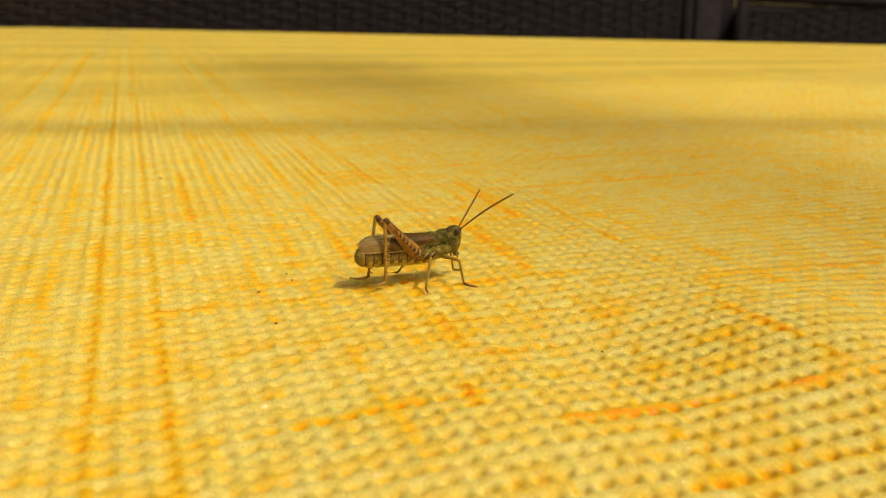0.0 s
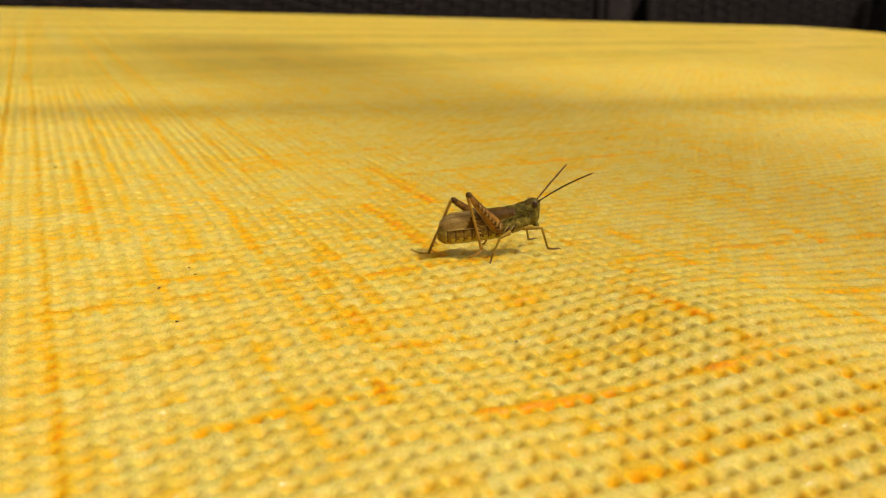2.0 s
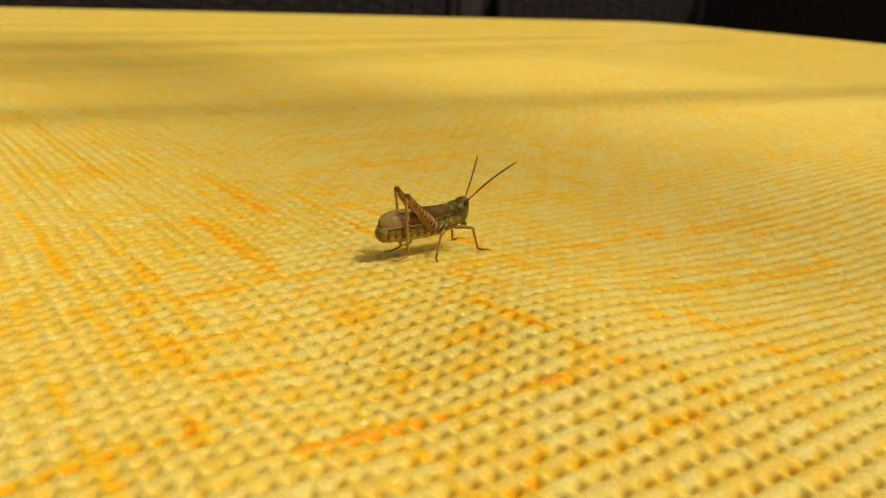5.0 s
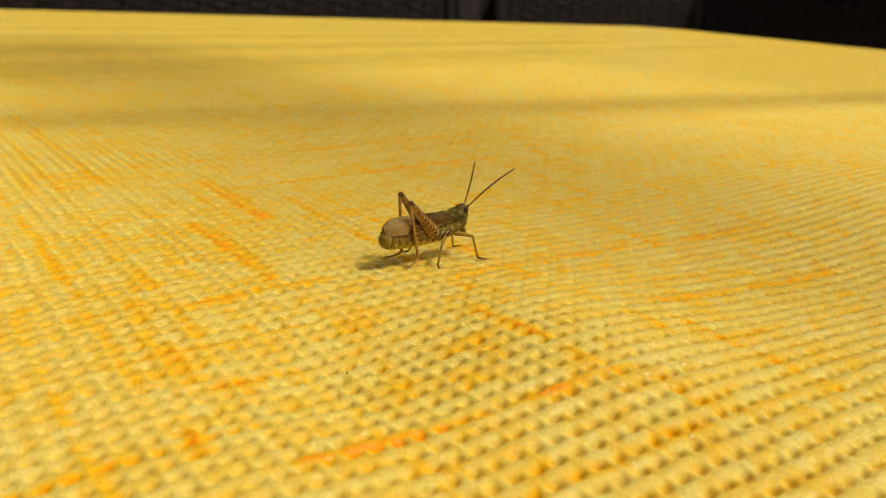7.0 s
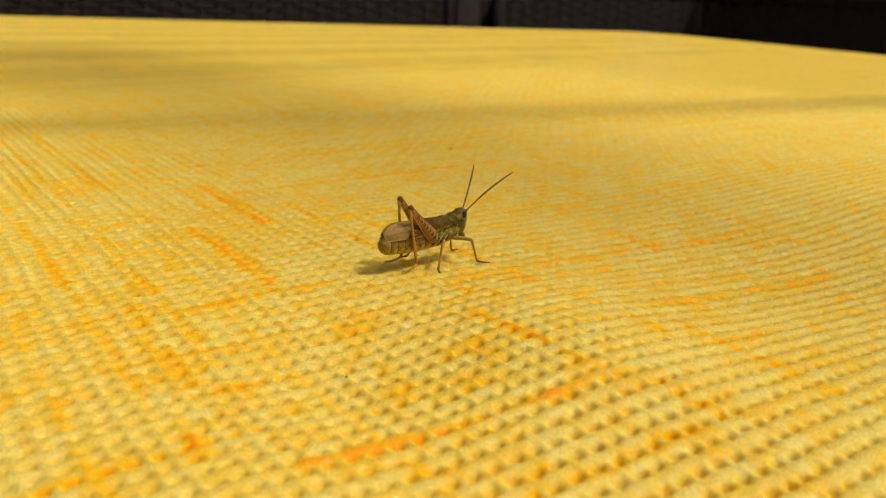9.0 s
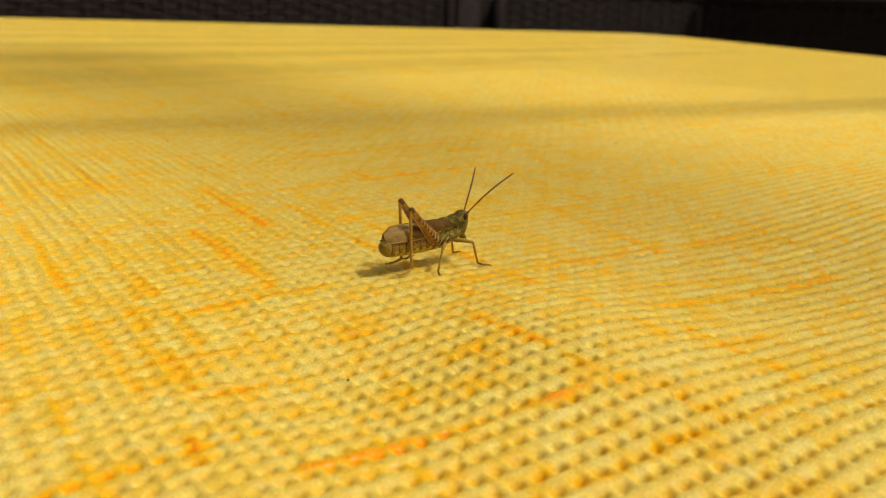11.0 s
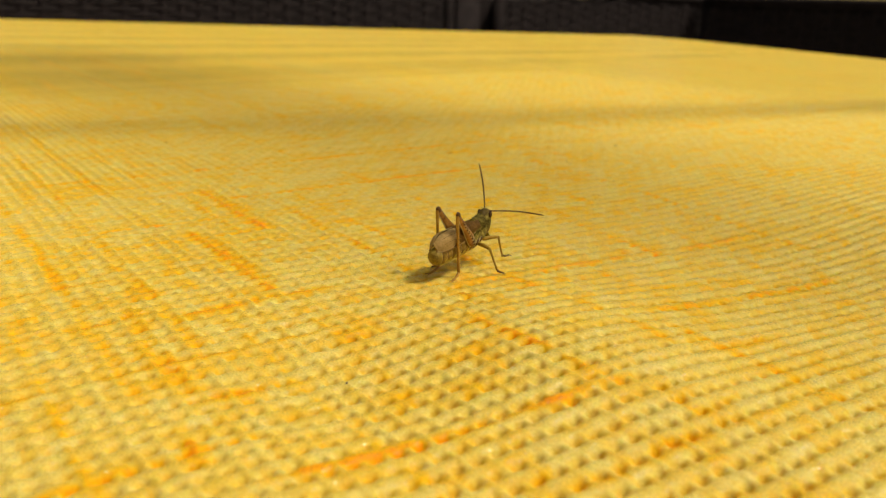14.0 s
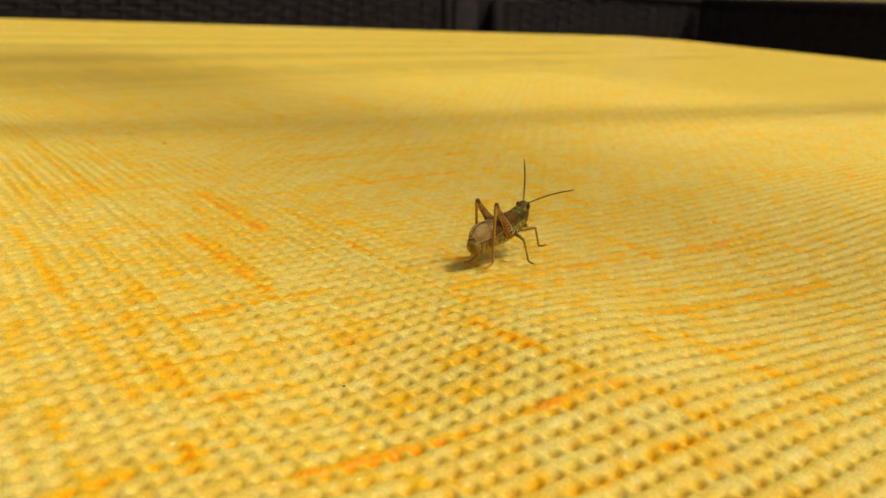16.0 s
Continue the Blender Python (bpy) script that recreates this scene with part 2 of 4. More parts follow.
WARP_STREAKS = [
    line(-0.0542, -0.014, 0.70, 0.66, 0.8), line(-0.0534, -0.036, -0.022, 0.62, 1.3), line(-0.0998, -0.09, 0.70, 0.55, 0.8), line(-0.0906, -0.09, 0.62, 0.42, 0.7),
    line(-0.0812, 0.045, 0.135, 0.75, 1.1), line(-0.0236, 0.012, 0.058, 1.1, 1.5, -0.02), line(-0.0092, 0.050, 0.096, 1.1, 1.5), line(-0.0411, 0.08, 0.62, 0.45, 0.8),
    line(-0.0426, -0.006, 0.075, 0.52), line(-0.0483, -0.020, 0.018, 0.62, 1.2), line(-0.0230, -0.014, 0.002, 0.66, 1.2), line(-0.0315, 0.10, 0.23, 0.55), line(-0.0200, 0.10, 0.30, 0.40, 0.8),
    line(0.0150, -0.042, 0.020, 0.72, 0.9), line(0.0215, -0.070, -0.030, 0.62), line(-0.0038, -0.044, -0.012, 0.60, 1.0), line(0.0018, -0.012, 0.10, 0.34, 0.8), line(0.0095, 0.00, 0.14, 0.40, 0.7),
    line(0.0330, -0.03, 0.10, 0.45, 0.7), line(0.0540, -0.008, 0.030, 0.55, 0.8), line(0.0560, -0.01, 0.06, 0.40), line(0.0010, -0.062, -0.046, 0.60), line(-0.1270, 0.15, 0.80, 0.55, 1.2),
    line(-0.1445, 0.30, 0.78, 0.50), line(-0.1820, 0.45, 0.95, 0.45), line(0.0050, 0.16, 0.40, 0.40), line(-0.0150, 0.03, 0.20, 0.36, 0.7), line(-0.0640, -0.05, 0.20, 0.34, 0.7), line(-0.0730, 0.00, 0.30, 0.42, 0.7),
    line(-0.0695, 0.44, 0.475, 0.60, 1.2), line(-0.0925, 0.345, 0.385, 0.62, 1.5), line(0.0700, -0.02, 0.12, 0.40, 0.8), line(0.0900, -0.02, 0.09, 0.40, 0.8), line(-0.0350, -0.06, 0.05, 0.30, 0.7),
    line(0.0620, 0.08, 0.60, 0.40), line(0.1040, 0.06, 0.55, 0.36), line(0.1480, 0.10, 0.60, 0.45), line(0.1900, 0.05, 0.50, 0.36), line(0.2450, 0.10, 0.60, 0.42), line(0.0300, 0.12, 0.62, 0.36),
    line(-0.1080, -0.02, 0.40, 0.42, 0.8), line(-0.1170, 0.10, 0.60, 0.38, 0.8),
]
WEFT_STREAKS = [
    line(0.0148, -0.098, -0.044, 0.80), line(0.0116, -0.046, -0.012, 0.86, 1.1), line(-0.0174, -0.052, -0.036, 0.68, 0.9), line(-0.0412, -0.051, 0.003, 0.78, 0.75, -0.09), line(-0.0290, -0.028, -0.018, 0.66, 1.0, -0.3),
    line(-0.0586, -0.012, 0.004, 0.50, 0.9, -0.14), line(-0.0436, 0.014, 0.048, 0.42, 0.8, 0.02), line(-0.0262, 0.022, 0.078, 0.40, 0.7), line(-0.0170, -0.010, 0.060, 0.35, 0.7), line(0.0820, -0.01, 0.085, 0.45, 0.8),
    line(0.0520, -0.10, 0.00, 0.34, 0.8), line(0.1180, -0.05, 0.12, 0.34, 0.8), line(-0.0600, -0.05, 0.03, 0.36), line(0.0345, -0.08, 0.09, 0.34, 0.7), line(0.0235, -0.10, -0.02, 0.32, 0.7), line(-0.0050, -0.09, -0.01, 0.34, 0.7),
    line(0.0005, 0.00, 0.10, 0.36, 0.7), line(0.0650, -0.09, 0.03, 0.36, 0.7), line(0.1500, -0.10, 0.20, 0.34, 0.8), line(-0.0300, -0.09, -0.04, 0.32, 0.7),
]


def axis_samples(stops):
    out = []
    for a, b, step in stops:
        out.append(np.linspace(a, b, max(2, int(round((b - a) / step)) + 1))[:-1])
    return np.concatenate(out + [[stops[-1][1]]])


def dye_of(index, along, seed, n_min):
    """The share of orange along each yarn, a run of slubs."""
    rng = np.random.default_rng(seed)
    count = int(index.max() - n_min) + 2
    lo, hi, n = along.min(), along.max(), 1400
    grid = np.linspace(lo, hi, n)
    table = np.zeros((count, n))
    for k in range(count):
        base = rng.random() ** 2.2
        slub = smooth_noise(n, 14 + 22 * rng.random(), rng)
        fine = smooth_noise(n, 4, rng)
        table[k] = 0.02 + 0.30 * base * (0.3 + 1.2 * slub) + 0.26 * np.clip(slub * fine - 0.22, 0, 1)
    return np.clip(table, 0, 1), lo, hi, n


def build_cloth():
    xs = axis_samples([(-0.75, -0.30, 0.03), (-0.30, -0.145, 0.004), (-0.145, -0.115, 0.0005), (-0.115, 0.09, 0.0003), (0.09, 0.33, 0.0006), (0.33, 0.60, 0.006), (0.60, 0.680, 0.008)])
    ys = axis_samples([(-0.60, -0.15, 0.03), (-0.15, -0.085, 0.004), (-0.085, 0.11, 0.0003), (0.11, 0.34, 0.00066), (0.34, 0.612, 0.006)])
    # hanging skirt past the edge: (outward, down)
    skirt = [(0.004, 0.0006), (0.007, 0.003), (0.009, 0.008), (0.010, 0.02), (0.011, 0.06), (0.012, 0.12), (0.013, 0.18)]
    ex = np.concatenate([np.zeros(len(xs)), [s[0] for s in skirt]])
    dx = np.concatenate([np.zeros(len(xs)), [s[1] for s in skirt]])
    ey = np.concatenate([np.zeros(len(ys)), [s[0] for s in skirt]])
    dy = np.concatenate([np.zeros(len(ys)), [s[1] for s in skirt]])
    xs = np.concatenate([xs, np.full(len(skirt), xs[-1])])
    ys = np.concatenate([ys, np.full(len(skirt), ys[-1])])
    X, Y = np.meshgrid(xs, ys)
    # far rows fan out to the slanted side, the right columns to the right side
    far = np.clip((Y - 0.34) / (0.612 - 0.34), 0, 1)
    Yw = np.where(Y > 0.34, 0.34 + far * (edge_y(X) - 0.34), Y)
    right = np.clip((X - 0.33) / (0.680 - 0.33), 0, 1)
    Xw = np.where(X > 0.33, 0.33 + right * (np.minimum(edge_x(np.minimum(Yw, 0.612)), 0.680) - 0.33), X)
    Xw, Yw = Xw + ex[None, :] + ey[:, None] * 0.73, Yw + ey[:, None] * 0.685
    # woven relief, fading where the sampling gets coarse
    rng = np.random.default_rng(11)
    wob = 0.14 * (grain(X / 0.009, Y / 0.012, 31) - 0.5) + 0.14 * (grain(X / 0.0035, Y / 0.004, 32) - 0.5)
    wob2 = 0.14 * (grain(X / 0.012, Y / 0.009, 33) - 0.5) + 0.14 * (grain(X / 0.004, Y / 0.0035, 34) - 0.5)
    turn = 0.03 * np.clip((-0.036 - Y) / 0.02, 0, 1) * np.clip((X + 0.045) / 0.02, 0, 1)
    # the warp lies a little wider to one side
    even = np.interp(X + turn * (Y + 0.043), (-0.40, -0.0913, -0.0600, -0.0227, 0.70), (-96.0, 0.5, 10.5, 23.5, 23.5 + 0.7227 / PX))
    u, v = even + wob, (Y - turn * (X + 0.024) + 0.0499) / PY + 0.5 + wob2
    iu, iv = np.round(u), np.round(v)
    du, dv = u - iu, v - iv
    nmu, nmv = int(iu.min()), int(iv.min())
    hgt_w = rng.normal(0, 0.05, (int(iu.max() - nmu) + 2))[(iu - nmu).astype(int)]
    hgt_f = rng.normal(0, 0.05, (int(iv.max() - nmv) + 2))[(iv - nmv).astype(int)]
    cell = rng.random((int(iv.max() - nmv) + 2, int(iu.max() - nmu) + 2))
    cellv = cell[(iv - nmv).astype(int), (iu - nmu).astype(int)]
    # plain weave of puffy coated yarns: each float bulges over the crossing yarn, with a round pit at every gap
    hu, hv = u - np.floor(u) - 0.5, v - np.floor(v) - 0.5
    pick = lambda table: table[(np.floor(v) - np.floor(v.min())).astype(int), (np.floor(u) - np.floor(u.min())).astype(int)]
    pits = (int(v.max() - v.min()) + 4, int(u.max() - u.min()) + 4)
    pd, pw, pv = (pick(rng.random(pits)) for _ in range(3))
    over = np.cos(np.pi * iu + np.pi * iv)
    # the weave opens where the cloth bends up, and lies flatter elsewhere
    open_weave = np.exp(-((X + 0.019 - 0.12 * (Y + 0.03)) / 0.016) ** 2) * np.clip((0.006 - Y) / 0.02, 0, 1) + 0.95 * np.exp(-((X + 0.013) / 0.017) ** 2 - ((Y + 0.066) / 0.018) ** 2)
    open_weave = open_weave + 0.5 * np.clip((-0.034 - X) / 0.02, 0, 1) * np.clip((0.03 - Y) / 0.03, 0, 1)
    open_weave = np.clip(open_weave, 0, 1)
    flat_right = np.clip((X - 0.002) / 0.03, 0, 1)
    dome = lambda d, half: np.sqrt(np.clip(1 - (d / half) ** 2, 0, 1))
    slim = np.clip(0.48 - (0.08 + 0.12 * pd) * (1 - 0.5 * flat_right) - 0.09 * open_weave - 0.03 * pw, 0.26, 0.5)
    weft = 0.80 * dome(dv, 0.475 - 0.05 * open_weave - 0.03 * pv - 0.06 * flat_right) - 0.09 * over * np.cos(np.pi * du) + hgt_f * 0.9
    warp = (0.70 - 0.24 * flat_right) * dome(du, slim) + 0.07 * over * np.cos(np.pi * dv) + hgt_w * 0.7
    top = np.maximum(weft, warp)
    cover = top + 0.05 * np.log(np.exp((weft - top) / 0.05) + np.exp((warp - top) / 0.05))
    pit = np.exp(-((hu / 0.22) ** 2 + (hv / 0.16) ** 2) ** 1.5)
    lumps = 0.15 * (grain(X / 0.0011, Y / 0.0009, 35) - 0.5) + 0.12 * (grain(X / 0.004, Y / 0.004, 36) - 0.5)
    blotch = grain(u / 1.25 + 7, v / 0.8, 37)
    relief = cover - 0.80 + lumps + 0.08 * (cellv - 0.5) - (0.42 + 0.4 * open_weave) * pit
    top_is_weft = np.clip(0.5 + 3.0 * (weft - warp), 0, 1)
    fade = np.clip((0.33 - X) / 0.05, 0, 1) * np.clip((X + 0.145) / 0.004, 0, 1) * np.clip((0.34 - Y) / 0.05, 0, 1) * np.clip((Y + 0.085) / 0.004, 0, 1)
    Z = surface(Xw, Yw) + relief * 0.00100 * fade - 0.00035 * (1 - fade) - dx[None, :] - dy[:, None]
    # dye of the yarns, with the warm bounced light of the pits added as colour
    tw = dye_of(iu, Y, 3, nmu)
    tf = dye_of(iv, X, 5, nmv)
    yy, xx = Yw, Xw
    ky = np.clip((yy - tw[1]) / (tw[2] - tw[1]), 0, 1) * (tw[3] - 1)
    kx = np.clip((xx - tf[1]) / (tf[2] - tf[1]), 0, 1) * (tf[3] - 1)
    dw = tw[0][(iu - nmu).astype(int), ky.astype(int)]
    df = tf[0][(iv - nmv).astype(int), kx.astype(int)]
    near = np.clip(fade * 1.0, 0, 1)
    soft_part = top_is_weft * df * 0.75 + (1 - top_is_weft) * dw
    strong = np.zeros_like(X)
    patch_w = np.clip(0.42 + 1.25 * grain(X / 0.0030, Yw / 0.0060, 41), 0, 1.5) * (0.50 + 0.75 * (1 - top_is_weft) * near + 0.35 * (1 - near))
    patch_f = np.clip(0.12 + 1.6 * grain(Xw / 0.0060, Y / 0.0030, 42), 0, 1.5) * (0.38 + 0.85 * top_is_weft * near + 0.45 * (1 - near))
    for pos, a, c, s, w, k in WARP_STREAKS:
        ragged = pos + k * (Yw - a) + 0.0010 * (grain(X * 0 + pos * 900, Yw / 0.012, 43) - 0.5)
        strong = np.maximum(strong, s * patch_w * np.exp(-((X + wob * PX - ragged) / (0.40 * w * PX)) ** 2) * np.clip((Yw - a) / 0.006, 0, 1) * np.clip((c - Yw) / 0.006, 0, 1))
    for pos, a, c, s, w, k in WEFT_STREAKS:
        strong = np.maximum(strong, s * patch_f * np.exp(-((Y + wob2 * PY - pos - k * (Xw - a)) / (0.37 * w * PY)) ** 2) * np.clip((Xw - a) / 0.006, 0, 1) * np.clip((c - Xw) / 0.006, 0, 1))
    tone = grain(X / 0.016, Y / 0.022, 44) * 0.6 + grain(X / 0.005, Y / 0.005, 45) * 0.4
    # the pit term paints in the golden glow between yarns
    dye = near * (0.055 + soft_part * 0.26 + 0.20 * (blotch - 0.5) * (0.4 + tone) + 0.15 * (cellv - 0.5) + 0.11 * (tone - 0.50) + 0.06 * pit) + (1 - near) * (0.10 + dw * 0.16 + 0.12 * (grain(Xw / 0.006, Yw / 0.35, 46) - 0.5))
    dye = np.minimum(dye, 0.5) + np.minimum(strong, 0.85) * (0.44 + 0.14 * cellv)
    ny, nx = X.shape
    me = bpy.data.meshes.new("tablecloth")
    idx = np.arange(nx * ny).reshape(ny, nx)
    quads = np.stack([idx[:-1, :-1], idx[:-1, 1:], idx[1:, 1:], idx[1:, :-1]], -1).reshape(-1, 4)
    me.vertices.add(nx * ny)
    me.vertices.foreach_set("co", np.stack([Xw, Yw, Z], -1).astype(np.float32).ravel())
    me.loops.add(quads.size)
    me.loops.foreach_set("vertex_index", quads.astype(np.int32).ravel())
    me.polygons.add(len(quads))
    me.polygons.foreach_set("loop_start", np.arange(0, quads.size, 4, dtype=np.int32))
    me.polygons.foreach_set("loop_total", np.full(len(quads), 4, dtype=np.int32))
    me.update(calc_edges=True)
    me.polygons.foreach_set("use_smooth", np.ones(len(quads), dtype=bool))
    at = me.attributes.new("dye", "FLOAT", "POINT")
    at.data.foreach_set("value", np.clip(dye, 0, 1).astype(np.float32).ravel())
    at = me.attributes.new("crest", "FLOAT", "POINT")
    at.data.foreach_set("value", np.clip((cover - 0.60) / 0.12, 0, 1).astype(np.float32).ravel())
    me.materials.append(M_CLOTH)
    return tagged(new("tablecloth", me), "yellow and orange melange woven coated tablecloth lying over the table", "tablecloth")


build_cloth()


def build_table():
    t = thing("garden_table", pose(0, 0, -0.72), "dark wooden garden table under the yellow cloth", "table")
    bm = bmesh.new()
    outline = [(-0.74, -0.59), (0.375, -0.59), (0.60, 0.27), (0.668, 0.595), (-0.24, 1.545), (-0.73, 1.57)]
    top, low = [bm.verts.new((x, y, 0.72 + TABLE_TOP)) for x, y in outline], [bm.verts.new((x, y, 0.72 - 0.036)) for x, y in outline]
    bm.faces.new(top)
    bm.faces.new(list(reversed(low)))
    for k in range(len(outline)):
        n = (k + 1) % len(outline)
        bm.faces.new((top[k], low[k], low[n], top[n]))
    part("tabletop", bm, M_TABLE, t, smooth=False)
    for x, y in ((-0.64, -0.48), (0.32, -0.48), (0.50, 0.50), (-0.64, 1.45)):
        bm = bmesh.new()
        add_box(bm, x - 0.035, x + 0.035, y - 0.035, y + 0.035, 0.0, 0.684, 0.004)
        part("leg", bm, M_TABLE, t, smooth=False)


build_table()


# ---------------------------------------------------------------- patio, house and rattan benches
def slab(name, x0, x1, y0, y1, z0, z1, mat, label):
    bm = bmesh.new()
    add_box(bm, x0, x1, y0, y1, z0, z1)
    return tagged(new(name, finish(name, bm, mat, False)), label, kind="structure")


slab("ground", -60, 60, -60, 60, -0.92, -0.72, M_STONE, "pale stone patio")
house = slab("wall_north", -9.0, 14.0, 7.6, 7.9, -0.72, 4.6, M_PLASTER, "ochre yellow plastered house wall")


def build_bench(name, m, width, label, height=0.79, depth=0.62, fall=0.0):
    """A low rattan bench seen from behind its woven side; local x along it, its woven face at y = 0 looking to -y."""
    b = thing(name, m, label, "bench", "rattan benches round the table")
    bm = bmesh.new()
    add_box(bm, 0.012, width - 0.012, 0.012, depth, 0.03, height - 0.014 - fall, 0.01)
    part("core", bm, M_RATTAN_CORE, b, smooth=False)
    # woven strands over upright stakes
    bm = bmesh.new()
    rng = np.random.default_rng(int(width * 1000))
    pitch, stake, t = 0.0105, 0.034, 0.0016
    rows = int((height - 0.06) / pitch)
    cols = int(width / stake)
    for r in range(rows):
        z0 = 0.04 + r * pitch
        pts = []
        for c in range(cols * 4 + 1):
            x = c / 4 * stake
            pts.append((x, -0.0024 * math.cos(math.pi * x / stake + math.pi * r) + 0.002, z0 * (1 - fall * x / width / height) + rng.normal(0, 0.0006)))
        strips = []
        for x, y, zz in pts:
            strips.append([bm.verts.new((x, y, zz - 0.0043)), bm.verts.new((x, y - t, zz)), bm.verts.new((x, y, zz + 0.0043))])
        for a, c in zip(strips, strips[1:]):
            bm.faces.new((a[0], c[0], c[1], a[1]))
            bm.faces.new((a[1], c[1], c[2], a[2]))
    tagged(part("weave", bm, M_RATTAN, b), kind="stuff")
    bm = bmesh.new()
    add_box(bm, -0.004, 0.004, 0.0, 0.006, 0.03, height - 0.02 - fall)
    upright = finish("stake", bm, M_RATTAN, False)
    for c in range(cols + 1):
        ob = new("stake", upright)
        ob.parent = b
        ob.matrix_basis = pose(c * stake, 0, 0)
    # rounded top roll and end posts
    bm = bmesh.new()
    add_tube(bm, [(x, 0.008, height - 0.012 - fall * x / width) for x in np.linspace(0, width, 12)], [0.014] * 12, 10)
    part("top_roll", bm, M_RATTAN_CORE, b)
    for x in (0.0, width):
        bm = bmesh.new()
        add_tube(bm, [(x, 0.008, z) for z in (0.0, 0.3, 0.6, height - 0.006 - fall * x / width)], [0.012] * 4, 10, up=Vector((0, 1, 0)))
        part("post", bm, M_RATTAN_CORE, b)
    for x in (0.06, width - 0.06):
        for y in (0.08, depth - 0.06):
            bm = bmesh.new()
            add_tube(bm, [(x, y, 0.0), (x, y, 0.04)], [0.02, 0.02], 10, up=Vector((0, 1, 0)))
            part("foot", bm, M_RATTAN_CORE, b)
    return b


BENCH_ROT = -6.0
bench = build_bench("rattan_bench", pose(-0.62, 1.66, -0.72, 0, 0, BENCH_ROT), 1.655, "dark brown woven rattan bench behind the table", 0.80)
bm = bmesh.new()
add_box(bm, 1.668, 1.728, -0.004, 0.05, 0.0, 0.792, 0.006)
part("end_panel", bm, M_RATTAN, bench, "plain dark end panel")
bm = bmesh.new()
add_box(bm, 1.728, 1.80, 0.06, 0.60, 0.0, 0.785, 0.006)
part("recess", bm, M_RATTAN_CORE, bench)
build_bench("rattan_bench", pose(1.152, 1.474, -0.72, 0, 0, BENCH_ROT), 0.64, "dark brown woven rattan seat with a sloping top beside the bench", 0.785, 0.62, 0.028)
build_bench("rattan_bench", pose(1.735, 1.39, -0.72, 0, 0, -88), 1.5, "dark brown woven rattan bench in shade at the corner", 0.756)


def build_pilaster():
    p = thing("door_frame", pose(7.95, 7.6, -0.72), "white painted door frame on the ochre wall", "door frame")
    for x0, x1, z0, z1, name in ((-0.30, -0.18, 0, 2.2, "jamb"), (0.55, 0.67, 0, 2.2, "jamb"), (-0.36, 0.73, 2.2, 2.34, "lintel"), (-0.18, 0.55, 0.0, 2.2, "panel")):
        bm = bmesh.new()
        add_box(bm, x0, x1, -0.06 if name != "panel" else -0.03, 0.0, z0, z1, 0.008)
        part(name, bm, M_WHITE, p, smooth=False)


build_pilaster()


# added out of view to shade the cloth from above: an overhead cable between two poles, and the bough of a tree
UP = SUN_FROM / SUN_FROM.z


# unseen cable and poles, placed along the sun's path for the dark band
def build_shade_cable():
    bm = bmesh.new()
    pts = []
    for k in range(41):
        s = -7 + 14 * k / 40
        c = Vector((s, 0.206 - 0.32 * s, 0)) + UP * 1.05
        pts.append(Vector((c.x, c.y, c.z)))
    add_tube(bm, pts, [0.0105] * 41, 8)
    ob = tagged(new("shade_cable", finish("shade_cable", bm, M_CABLE)), "unseen black overhead cable between two poles, added to cast a shadow band on the cloth", "cable")
    for p in (pts[0], pts[-1]):
        pole = thing("shade_cable_pole", pose(p.x, p.y, -0.72), "unseen weathered wooden pole, added to carry the shading cable", "pole", "poles of the cable")
        bm = bmesh.new()
        add_tube(bm, [(0, 0, 0), (0, 0, 3), (0, 0, p.z + 0.72 - 0.01)], [0.12, 0.11, 0.09], 14, up=Vector((0, 1, 0)))
        part("shaft", bm, M_BARK, pole)
    return ob


build_shade_cable()


